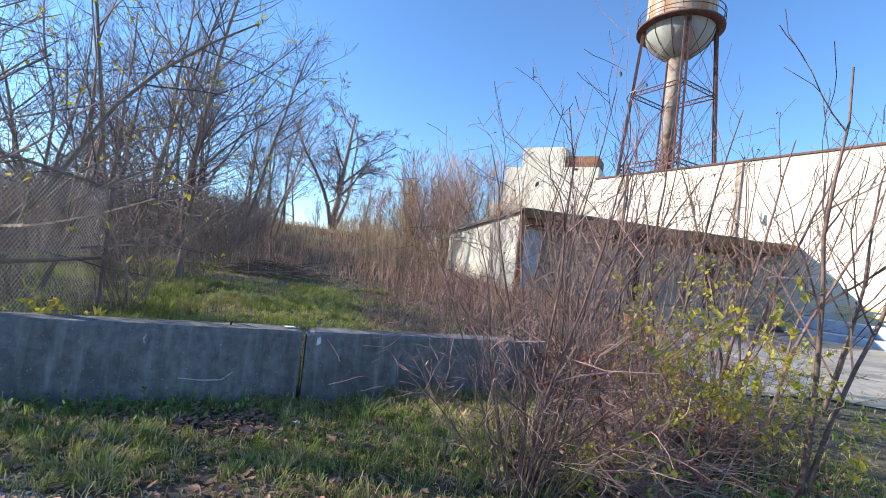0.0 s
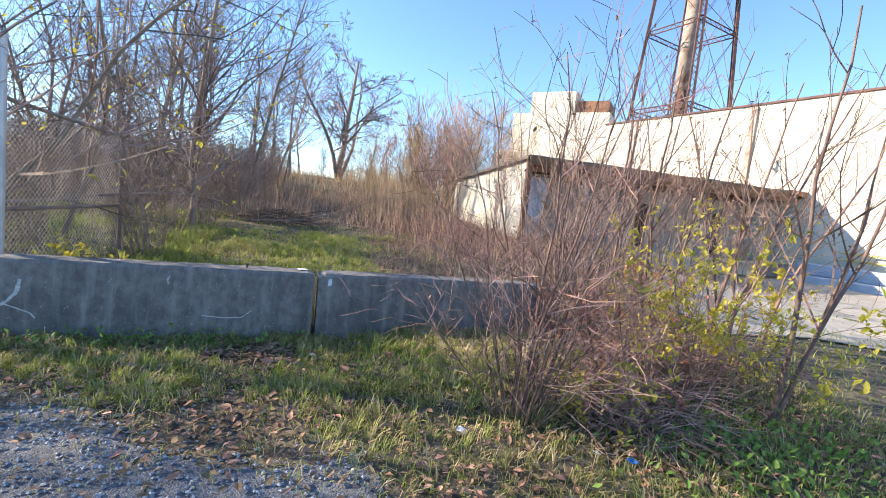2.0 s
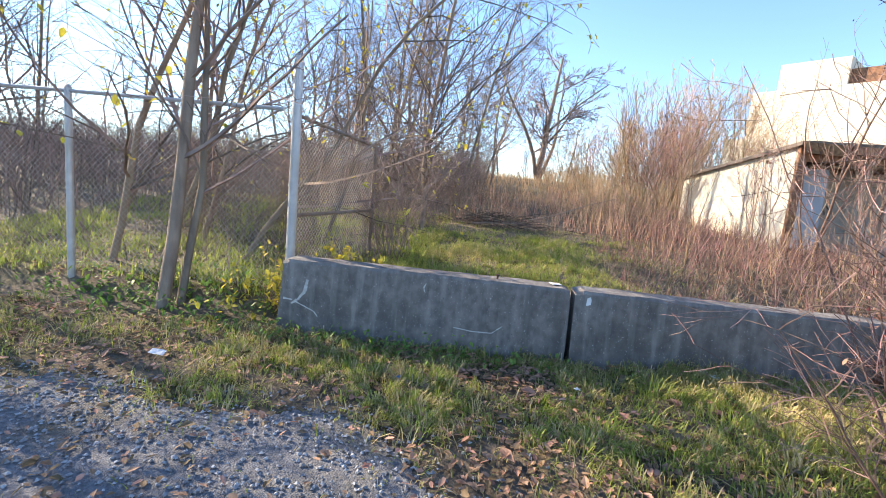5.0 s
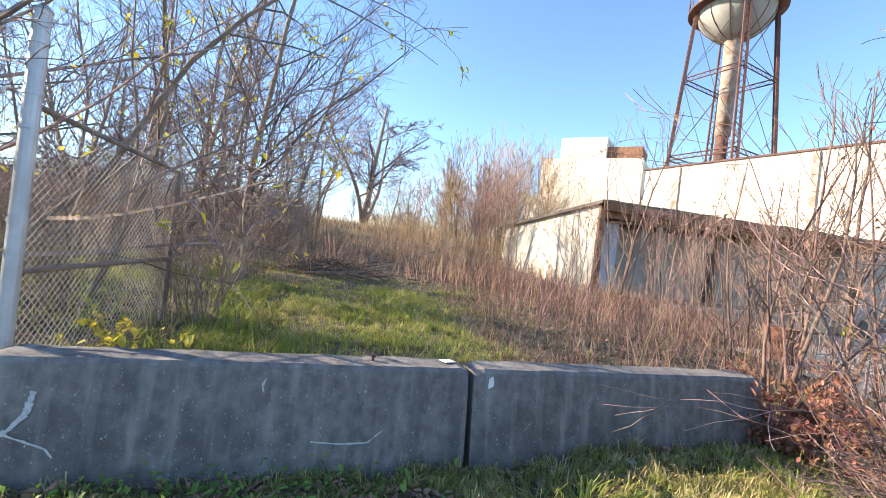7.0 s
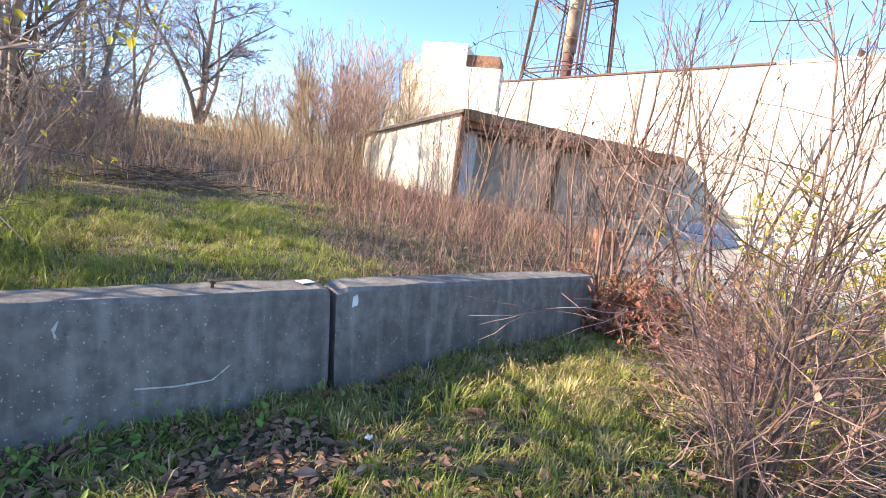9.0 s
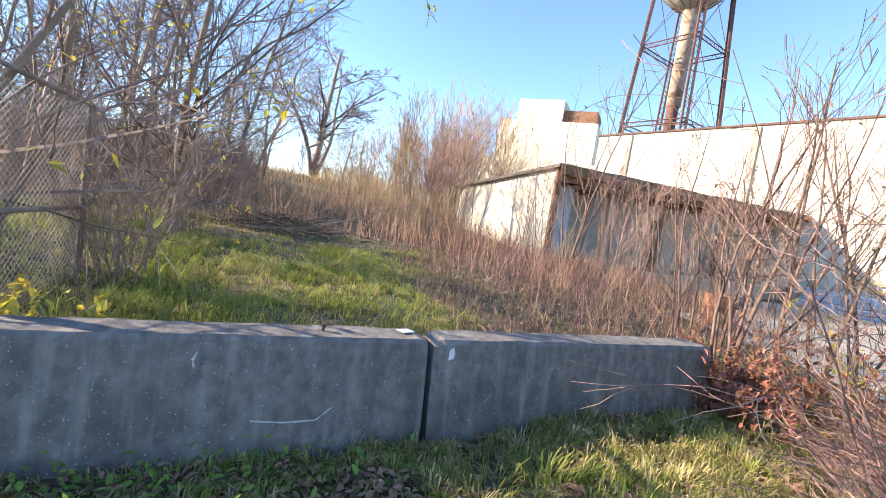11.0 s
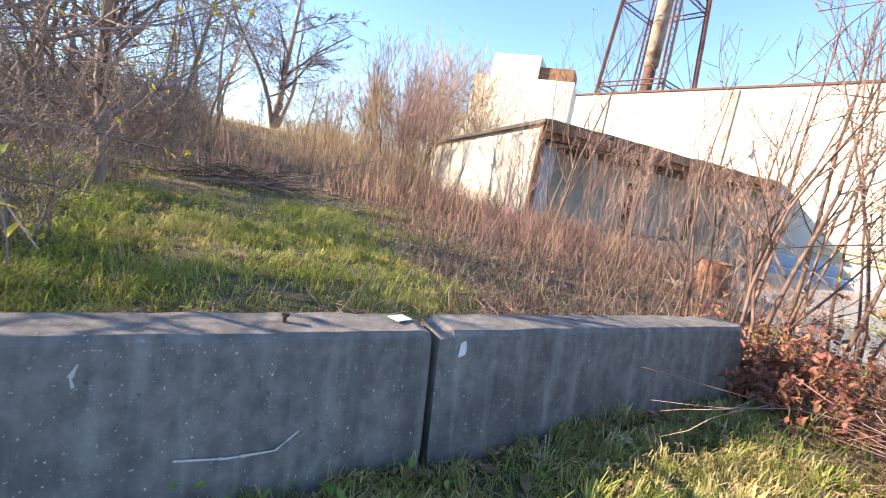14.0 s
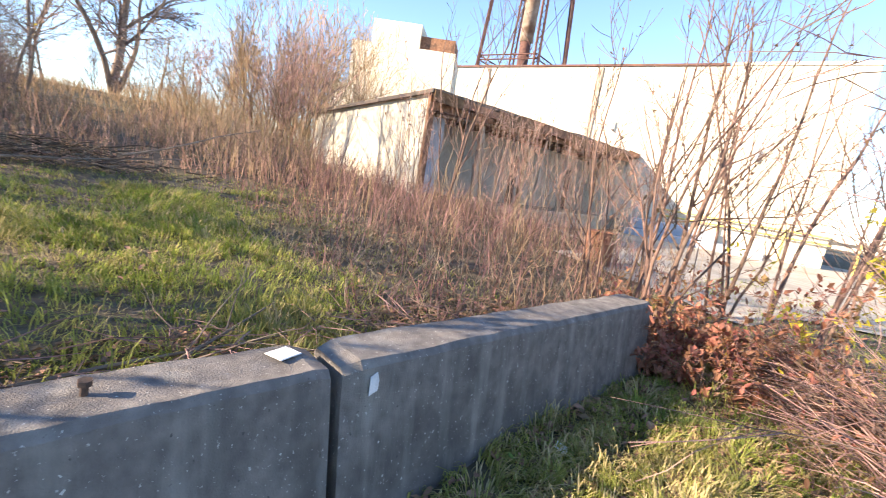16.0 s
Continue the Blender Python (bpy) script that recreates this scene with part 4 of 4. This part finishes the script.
put(plant("vine", 130, stems_for(11, 20, 0.35, 0.4, 0.9, 0.9, 0.004), BUSH, "vine with bright yellow leaves round the gate post", "vine", BARK, TWIG, (420, 0.045, YELLOW_LEAF, 0), k=4), -3.0, 0.42)
put(plant("vine", 131, stems_for(12, 14, 0.3, 0.4, 0.9, 0.9, 0.004), BUSH, "vine with yellow leaves beside the barrier end", "vine", BARK, TWIG, (240, 0.045, YELLOW_LEAF, 0), k=4), -3.55, -0.05)
for s, x, y, lx, ly in ((140, -4.6, 1.6, 0.9, 0.1), (141, -4.6, 8.6, 0.8, -0.3), (142, -6.2, 1.0, 0.9, -0.2), (146, -3.9, 6.4, 0.6, -0.4), (143, -4.1, 3.8, 0.5, -0.35), (144, -5.9, 2.6, 0.75, -0.1), (145, -5.4, 0.9, 0.55, 0.0)):
    put(plant("tree", s, [(0, 0, 5.2, 0.045, lx * 0.6, ly * 0.6)], dict(ARCH, kids=(12, 5, 2), start=(0.15, 0.15, 0.2), angle=(45, 42, 40), ratio=(0.5, 0.45, 0.5), thin=0.0028, up=(-0.015, -0.01, 0, 0)), "leaning bare tree with arching boughs and a few yellow leaves", "tree", BARK, TWIG, (170, 0.036, YELLOW_LEAF, 1), "leaning trees at the fence", 6), x, y, 0, 1.15)


# ---- fields of stems, blades, leaves and stones ----
def stem_field(name, seed, n, where, size, rad, mat, label, side=2, lean=0.16):
    r = random.Random(seed)
    strands = []
    while n > 0:
        x, y, tall = where(r)
        if tall is None:
            continue
        n -= 1
        L = size * tall * r.uniform(0.55, 1.15)
        p = Vector((x, y, height(x, y) - 0.03))
        d = Vector((r.gauss(0, lean), r.gauss(0, lean), 1)).normalized()
        bend = Vector((r.gauss(0, 0.12), r.gauss(0, 0.12), -0.03))
        a, b = p + d * L * 0.5 + bend * L * 0.25, p + d * L + bend * L
        strands.append(([p, a, b], [rad, rad * 0.75, rad * 0.35]))
        for _ in range(side):
            u = r.uniform(0.3, 0.95)
            q = p.lerp(b, u)
            w = Vector((r.gauss(0, 0.5), r.gauss(0, 0.5), r.uniform(0.2, 1))).normalized() * L * r.uniform(0.12, 0.32)
            strands.append(([q, q + w], [rad * 0.5, rad * 0.3]))
    v, f = tubes(strands, 3)
    tagged(raw(name, v, f, mat), label, "brush", kind="stuff")


def brown_zone(r):
    y = r.uniform(0.5, 9.5)
    x = r.uniform(0.3, 8.5)
    edge = 0.9 + 0.14 * y + 0.5 * noise.noise((y * 0.8, 0, 3))
    if x < edge or (x > 7.0 and y > 7.9):
        return x, y, None
    t = smooth(0, 2.2, x - edge) * smooth(0.0, 4.0, y)
    clump = noise.noise((x * 1.3, y * 1.3, 8))
    if r.random() > 0.7 + 1.2 * clump:
        return x, y, None
    return x, y, (0.28 + 0.72 * t) * (1 + 0.6 * clump) * (1 - 0.5 * smooth(4.5, 6.5, x) * smooth(3.5, 6.5, y))


def tan_zone(r):
    y = r.uniform(8, 42)
    x = r.uniform(-1.5, 17)
    edge = 1.2 + 0.10 * y if y < 10.5 else -1.2
    path = smooth(0.8, 2.2, x - (0.6 + 0.06 * y))
    if x < edge or (x > 7.0 and y < 14.5) or x > 7 + 0.45 * (y - 10):
        return x, y, None
    if 4.6 < x < 7.8 and y < 13:
        return x, y, None
    near_shed = smooth(4, 6, x) * (1 - smooth(14, 17, y))
    return x, y, (1 - 0.5 * near_shed) * (0.3 + 0.5 * path) + 0.3 * noise.noise((x * 0.5, y * 0.5, 1)) + 0.25 * smooth(5, 8, x)


def wood_floor(r):
    y = r.uniform(0.8, 34)
    x = r.uniform(-15, 1.5)
    edge = -2.6 + 0.085 * y + 0.4 * noise.noise((y * 0.7, 1, 1))
    if x > edge:
        return x, y, None
    deep = smooth(5.5, 14.0, y + 0.6 * (edge - x))
    if r.random() > 0.6 + 0.4 * deep:
        return x, y, None
    return x, y, 0.42 + 0.7 * deep + 0.25 * noise.noise((x, y, 2))


def shed_front(r):
    x, y = r.uniform(6.5, 17), r.uniform(2.6, 8.2)
    return x, y, 0.5 + 0.4 * noise.noise((x * 0.6, y * 0.6, 5))


def dry_right(r):
    x, y = r.uniform(2.3, 5.6), r.uniform(-2.6, 0.4)
    if x < 3.9 and y > -1.3:
        return x, y, None
    return x, y, 0.5


stem_field("dry_brush", 1, 2000, brown_zone, 0.95, 0.0066, BROWN_STEM, "dense reddish-brown dry weeds on the bank", 3, 0.24)
def pale_stalks(r):
    x, y, t = brown_zone(r)
    if t is None or x < 2.2:
        return x, y, None
    return x, y, 0.6 + 0.5 * t


stem_field("pale_stalks", 8, 260, pale_stalks, 1.15, 0.005, TAN_STEM, "scattered pale dry stalks above the brown weeds", 3, 0.14)
def beyond_heap(r):
    y = r.uniform(7.2, 16)
    x = r.uniform(-2.4, 5.0)
    if x < -2.2 + 0.06 * y:
        return x, y, None
    return x, y, 0.55 + 0.6 * noise.noise((x * 0.8, y * 0.8, 6)) + 0.35 * smooth(1.0, 3.5, x)


def low_tangle(r):
    y = r.uniform(0.4, 4.5)
    x = r.uniform(-0.3, 6.5)
    if x < 0.6 + 0.2 * y + 0.6 * noise.noise((y, x, 2)):
        return x, y, None
    return x, y, 0.6


stem_field("heap_weeds", 9, 1300, beyond_heap, 1.0, 0.009, PINK_STEM, "pinkish-tan dry weeds beyond the brush heap", 3, 0.2)
stem_field("low_tangle", 10, 1100, low_tangle, 0.6, 0.0042, GREY_STEM, "grey-brown tangle of low dead stems behind the barrier", 3, 0.8)
stem_field("tall_dry_weeds", 2, 3400, tan_zone, 1.7, 0.013, TAN_STEM, "tall tan dry weeds covering the bank", 3, 0.10)
stem_field("undergrowth", 3, 3000, wood_floor, 1.8, 0.009, TWIG, "bare grey-brown undergrowth of the wood", 3, 0.22)
def far_wood(r):
    x, y = r.uniform(-45, 0), r.uniform(14, 50)
    if x > -1.5 + 0.02 * y or y < 20 - 0.4 * (x + 45) * 0.5 + 4:
        return x, y, None
    return x, y, 0.8 + 0.4 * noise.noise((x * 0.3, y * 0.3, 2))


def right_wood(r):
    x, y = r.uniform(27, 60), r.uniform(-26, -1)
    return x, y, 0.9


def fence_wood(r):
    x, y = r.uniform(-32, -9.5), r.uniform(1.0, 22)
    return x, y, 0.75 + 0.5 * noise.noise((x * 0.4, y * 0.4, 2))


stem_field("fence_thicket", 11, 2600, fence_wood, 2.3, 0.016, TWIG, "bare brown thicket behind the fence", 4, 0.26)
stem_field("far_undergrowth", 6, 1500, far_wood, 2.5, 0.024, TWIG, "grey-brown thicket deep in the wood", 5, 0.25)
stem_field("far_thicket", 7, 900, right_wood, 3.6, 0.02, TWIG, "brown thicket beyond the yard", 5, 0.3)


def brush_pile():
    r = random.Random(77)
    strands = []
    for _ in range(240):
        x = r.gauss(-0.35, 0.75)
        y = r.gauss(7.15 - 0.1 * x, 0.22)
        hump = 0.36 * math.exp(-((x + 0.35) / 0.9) ** 2)
        a, L = r.uniform(0, 6.3), r.uniform(0.2, 0.8)
        p = Vector((x, y, height(x, y) + abs(r.gauss(0.02, 0.06)) + hump * r.random()))
        q = p + Vector((math.cos(a), 0.6 * math.sin(a), r.gauss(0, 0.12))) * L
        w = r.uniform(0.4, 1.2)
        strands.append(([p, p.lerp(q, 0.5) + Vector((0, 0, 0.04)), q], [0.011 * w, 0.008 * w, 0.003]))
    v, f = tubes(strands, 4)
    tagged(raw("brush_pile", v, f, DARK_STICK), "dark heap of dead branches at the end of the grass", "brush pile", kind="stuff")


brush_pile()
stem_field("shed_weeds", 4, 750, shed_front, 0.6, 0.006, BROWN_STEM, "dry brown weeds in front of the shed", 3)
stem_field("dead_stalks", 5, 480, dry_right, 0.7, 0.004, BROWN_STEM, "dry stalks and brambles beside the track", 2, 0.6)


def fallen_sticks():
    r = random.Random(31)
    strands = []
    for _ in range(480):
        if r.random() < 0.5:
            x, y = r.gauss(2.75, 0.45), r.gauss(-2.75, 0.3)
        else:
            x, y = r.uniform(-1.5, 2.0), r.uniform(0.35, 1.2)
        a, L = r.uniform(0, 6.3), r.uniform(0.15, 0.7)
        p = Vector((x, y, height(x, y) + r.uniform(0.01, 0.16)))
        q = p + Vector((math.cos(a), math.sin(a), r.gauss(0, 0.12))) * L
        strands.append(([p, p.lerp(q, 0.5) + Vector((r.gauss(0, 0.04), r.gauss(0, 0.04), r.uniform(0, 0.05))), q], [0.005, 0.004, 0.002]))
    v, f = tubes(strands, 4)
    tagged(raw("fallen_sticks", v, f, RED_TWIG), "dead grey sticks lying in loose heaps", "sticks", kind="stuff")


fallen_sticks()


def bramble_heap():
    r = random.Random(52)
    strands = []
    for _ in range(1500):
        u, w = r.gauss(0, 0.95), r.gauss(0, 0.42)
        x, y = 3.45 + 0.85 * u - 0.5 * w, -1.95 + 0.5 * u + 0.85 * w
        if abs(u) > 1.7 or abs(w) > 0.6 or (y > -1.1 and x < 4.0):
            continue
        hump = 0.42 * math.exp(-(u / 1.2) ** 2 - (w / 0.6) ** 2)
        z = height(x, y) + hump * r.random() ** 0.6 + 0.01
        a, L = r.gauss(0.5, 1.1), r.uniform(0.25, 1.0)
        p = Vector((x, y, z))
        d = Vector((math.cos(a), math.sin(a), r.gauss(0.05, 0.22)))
        q = p + d * L
        if q.y > -0.9 and q.x < 4.2:
            continue
        q.z = max(q.z, height(q.x, q.y) + 0.01)
        m = p.lerp(q, 0.5) + Vector((r.gauss(0, 0.05), r.gauss(0, 0.05), r.uniform(0.0, 0.14)))
        t = r.uniform(0.5, 1.3)
        strands.append(([p, p.lerp(m, 0.5) + Vector((0, 0, 0.02)), m, q], [0.0045 * t, 0.004 * t, 0.0035 * t, 0.0015]))
    v, f = tubes(strands, 4)
    ends = [p[2] for p, q in strands]
    lv, lf = leaf_mesh([r.choice(ends) + Vector((r.gauss(0, 0.06), r.gauss(0, 0.06), 0.01)) for _ in range(1100)], r, 0.03)
    tagged(raw("heap_leaves", lv, lf, RED_LEAF), "russet dead leaves caught in the bramble heap", "leaf litter", kind="stuff")
    tagged(raw("bramble_heap", v, f, RED_TWIG), "heap of dead pinkish-grey bramble canes beside the track", "brush pile", kind="stuff")


bramble_heap()


def put_bough(x, y, z, a, L, lift):
    r = random.Random(int(x * 100))
    out = []
    branch(out, r, Vector((0, 0, 0)), Vector((math.cos(a), math.sin(a), lift)).normalized(), L, 0.02, 0, dict(WHIP, up=(0, 0, 0, 0), kids=(4,)))
    v, f = tubes([(p, q) for p, q, lev in out], 5)
    ob = raw("fallen_branch", v, f, BARK)
    ob.location = (x, y, height(x, y) + z)
    tagged(ob, "dead forked branch fallen on the grass", "branch", "fallen branches")


put_bough(-0.9, 0.55, 0.05, 0.5, 1.8, 0.12)
put_bough(-1.6, 0.9, 0.04, 0.1, 2.0, 0.05)
put_bough(0.3, 7.0, 0.30, 0.15, 2.6, 0.22)
put_bough(-1.2, 6.8, 0.10, 0.2, 2.4, 0.06)


def grass_field(name, seed, n, where, tall, mat, label, width=0.0035):
    r = random.Random(seed)
    verts, faces = [], []
    while n > 0:
        x, y, k = where(r)
        if not k or r.random() > k:
            n -= 0.2
            continue
        n -= 1
        z = height(x, y) - 0.01
        tuft = noise.noise((x * 9, y * 9, seed))
        if r.random() > 0.45 + 1.3 * tuft:
            n -= 0.1
            continue
        a = 6.283 * noise.noise((x * 1.6, y * 1.6, 50)) * 1.5 + r.gauss(0, 0.8)
        L = tall * r.uniform(0.5, 1.4) * (0.5 + 0.5 * k) * (1 + 1.1 * max(tuft, -0.4))
        c, s = math.cos(a), math.sin(a)
        w = width * r.uniform(0.7, 1.4)
        o = r.uniform(0.25, 1.15) * L
        up = math.sqrt(max(0.04, 1.35 - (o / L) ** 2)) * L * 0.72
        b = len(verts)
        for u, q, g in ((0, 0, 1), (0.35, 0.72, 0.9), (0.75, 1.0, 0.65)):
            verts += [(x + c * o * u - s * w * g, y + s * o * u + c * w * g, z + up * q), (x + c * o * u + s * w * g, y + s * o * u - c * w * g, z + up * q)]
        verts.append((x + c * o * 1.15, y + s * o * 1.15, z + up * r.uniform(0.55, 1.0)))
        faces += [(b, b + 1, b + 3, b + 2), (b + 2, b + 3, b + 5, b + 4), (b + 4, b + 5, b + 6)]
    tagged(raw(name, verts, faces, mat), label, "grass", kind="stuff")


def verge(r):
    x, y = r.uniform(-6.5, 5.5), r.uniform(-5.2, -0.3)
    if r.random() < 0.45:
        x, y = r.uniform(-3.3, 4), r.uniform(-2.0, -0.34)
    if in_gravel(x + r.gauss(0, 0.2), y + r.gauss(0, 0.2)):
        return x, y, 0.03
    if ((x + 0.6) / 0.5) ** 2 + ((y + 0.95) / 0.38) ** 2 < 1 + 0.6 * noise.noise((x * 3, y * 3, 21)):
        return x, y, 0.10
    k = 0.85 + 0.9 * noise.noise((x * 1.1, y * 1.1, 9)) + 0.25 * noise.noise((x * 4, y * 4, 2))
    if x < -0.6 and y < -1.3:
        k -= 0.35
    return x, y, min(1, max(0.04, k))


def lawn(r):
    y = 0.2 + 7.2 * r.random() ** 1.15
    x = r.uniform(-3.0, 3.2)
    if x > 1.6 + 0.14 * y or x < -2.7 + 0.07 * y:
        return x, y, 0.08
    k = 0.4 + 1.5 * noise.noise((x * 0.9, y * 0.9, 4)) + 0.5 * noise.noise((x * 3.5, y * 3.5, 14))
    return x, y, min(1, max(0.08, k + 0.25 * smooth(2, 4, y) - 1.2 * smooth(5.9, 7.0, y + 0.5 * noise.noise((x, y, 3))) - 0.5 * smooth(0.6, 1.6, x - 0.1 * y)))


def track_side(r):
    x, y = r.uniform(4.5, 12), r.uniform(-4, 1.0)
    return x, y, 0.8


grass_field("verge_grass", 1, 120000, verge, 0.095, GRASS, "uneven green grass on the verge", 0.0028)
grass_field("dry_verge_grass", 2, 60000, verge, 0.105, DRY_GRASS, "dry yellow grass on the verge")
grass_field("bank_grass", 3, 130000, lawn, 0.105, GRASS, "sunlit green grass on the bank behind the barrier", 0.0036)
grass_field("dry_bank_grass", 4, 50000, lawn, 0.11, DRY_GRASS, "dry yellow grass on the bank", 0.003)
def wood_grass(r):
    x, y = r.uniform(-9.5, -1.8), r.uniform(0.3, 8)
    return x, y, min(1, max(0.05, 0.45 + 0.9 * noise.noise((x * 0.8, y * 0.8, 31))))


grass_field("wood_edge_grass", 6, 60000, wood_grass, 0.16, GRASS, "rank green grass behind the fence", 0.005)
def bank_foot(r):
    x, y = r.uniform(-3.2, 1.6), 0.1 + 2.3 * r.random() ** 1.3
    return x, y, min(1, max(0.1, 0.7 + 0.9 * noise.noise((x * 1.5, y * 1.5, 41)) - 0.5 * smooth(0.4, 1.6, x)))


def sunny_verge(r):
    x, y = r.uniform(-0.2, 3.2), r.uniform(-2.7, -0.34)
    return x, y, min(1, max(0.0, 0.6 + 1.2 * noise.noise((x * 1.4, y * 1.4, 43))))


grass_field("bank_foot_grass", 7, 20000, bank_foot, 0.15, GRASS, "long rank grass close behind the barrier", 0.0036)
grass_field("verge_tufts", 8, 9000, sunny_verge, 0.15, GRASS, "long bright grass tufts by the barrier", 0.0036)
grass_field("yard_grass", 5, 9000, track_side, 0.10, GRASS, "short green grass beside the paving", 0.006)


def weed_patch(name, seed, n, x, y, sx, sy, size, mat, label):
    r = random.Random(seed)
    pts = []
    for _ in range(n):
        a, b = r.gauss(x, sx), r.gauss(y, sy)
        pts.append((a, b, height(a, b) + abs(r.gauss(0.06, 0.07))))
    v, f = leaf_mesh(pts, r, size)
    tagged(raw(name, v, f, mat), label, "weeds", kind="stuff")


weed_patch("green_weeds", 1, 900, 3.3, -3.5, 0.6, 0.5, 0.035, WEED, "low green broad-leaved weeds beside the track")
weed_patch("barrier_weeds", 2, 500, -1.8, -0.62, 1.0, 0.13, 0.028, WEED, "green weeds along the barrier foot")
weed_patch("fence_weeds", 3, 900, -4.6, 0.1, 1.0, 0.35, 0.035, WEED, "green weeds along the fence")


def leaf_litter(name, seed, n, where, size, label):
    r = random.Random(seed)
    pts = []
    while len(pts) < n:
        x, y, k = where(r)
        if r.random() < k:
            pts.append((x, y, height(x, y) + r.uniform(0.015, 0.05)))
    v, f = leaf_mesh(pts, r, size, True)
    tagged(raw(name, v, f, DEAD_LEAF), label, "leaf litter", kind="stuff")


def litter_front(r):
    x, y = r.uniform(-7, 5.5), r.uniform(-5.5, -0.35)
    k = 0.25 + 0.75 * max(0, noise.noise((x * 0.8, y * 0.8, 12)) + 0.25)
    if x > 2.0 and y > -1.6:
        k = 1
    if ((x + 0.55) / 0.7) ** 2 + ((y + 0.95) / 0.5) ** 2 < 1:
        k = 0.9
    if in_gravel(x + r.gauss(0, 0.25), y + r.gauss(0, 0.25)):
        k *= 0.2
    return x, y, k


def litter_back(r):
    x, y = r.uniform(-9, 7.5), r.uniform(0.2, 12)
    if r.random() < 0.25:
        x, y = r.uniform(-3, 3.2), r.uniform(0.1, 1.4)
    return x, y, 0.15 if -2 < x < 1.5 and y > 1.4 else 0.8


leaf_litter("leaf_litter", 1, 15000, litter_front, 0.032, "brown fallen leaves scattered on the verge")
def litter_bush(r):
    x, y = r.gauss(3.7, 0.8), r.gauss(-1.0, 0.55)
    return x, y, 0 if x < 3.25 and y > -0.37 else 1


leaf_litter("large_fallen_leaves", 5, 330, litter_front, 0.06, "large curled tan leaves lying on the verge")
leaf_litter("bush_leaf_litter", 3, 2600, litter_bush, 0.042, "russet fallen leaves heaped round the bush")
leaf_litter("woodland_leaf_litter", 2, 11000, litter_back, 0.035, "brown fallen leaves under the trees")


def pebbles():
    r = random.Random(9)
    verts, faces = [], []
    n = 0
    while n < 11000:
        x, y = r.uniform(-6.5, 0.3), -1.7 - 4.2 * r.random() ** 1.4
        if not in_gravel(x + r.gauss(0, 0.2), y + r.gauss(0, 0.2)):
            if r.random() > 0.08:
                continue
        n += 1
        s = r.uniform(0.007, 0.02)
        z = height(x, y) + 0.012
        b = len(verts)
        a = r.uniform(0, 6.3)
        for i in range(4):
            q = a + i * 1.57 + r.gauss(0, 0.2)
            verts.append((x + s * math.cos(q) * r.uniform(0.7, 1.3), y + s * math.sin(q), z + s * r.uniform(-0.2, 0.3)))
        verts.append((x + s * r.gauss(0, 0.2), y, z + s * r.uniform(0.5, 0.9)))
        faces += [(b + i, b + (i + 1) % 4, b + 4) for i in range(4)]
    tagged(raw("gravel_stones", verts, faces, STONE), "loose grey gravel stones", "gravel", kind="stuff")


pebbles()


def litter_scrap(x, y, s, rz, label, mat=PAPER):
    bm = bmesh.new()
    bmesh.ops.create_grid(bm, x_segments=5, y_segments=4, size=s)
    for v in bm.verts:
        v.co.z = 0.35 * s * noise.noise(v.co * 18 / (s * 20) + Vector((x, y, 0))) + 0.2 * s
        v.co.y *= 0.65
    r = bmesh.ops.solidify(bm, geom=bm.faces[:], thickness=0.002)
    ob = part("plastic_scrap", bm, mat)
    ob.matrix_basis = pose(x, y, height(x, y) + 0.05, 12, 8, rz)
    tagged(ob, label, "litter", "scraps of litter")


litter_scrap(1.32, -0.62, 0.055, 20, "crumpled pale plastic scrap in the grass")
litter_scrap(0.95, -2.75, 0.05, 60, "torn white plastic scrap in the grass")
litter_scrap(-3.7, -1.35, 0.06, 10, "crumpled white wrapper among dead leaves")
litter_scrap(-0.05, -1.05, 0.03, 40, "small white scrap on bare earth")
litter_scrap(2.05, -3.35, 0.045, 15, "crumpled blue plastic wrapper among dead leaves", BLUE_PLASTIC)
litter_scrap(-1.6, -1.25, 0.022, 70, "small blue plastic cap in the grass", BLUE_PLASTIC)
litter_scrap(1.85, -3.2, 0.03, 80, "torn pale plastic scrap among dead leaves")
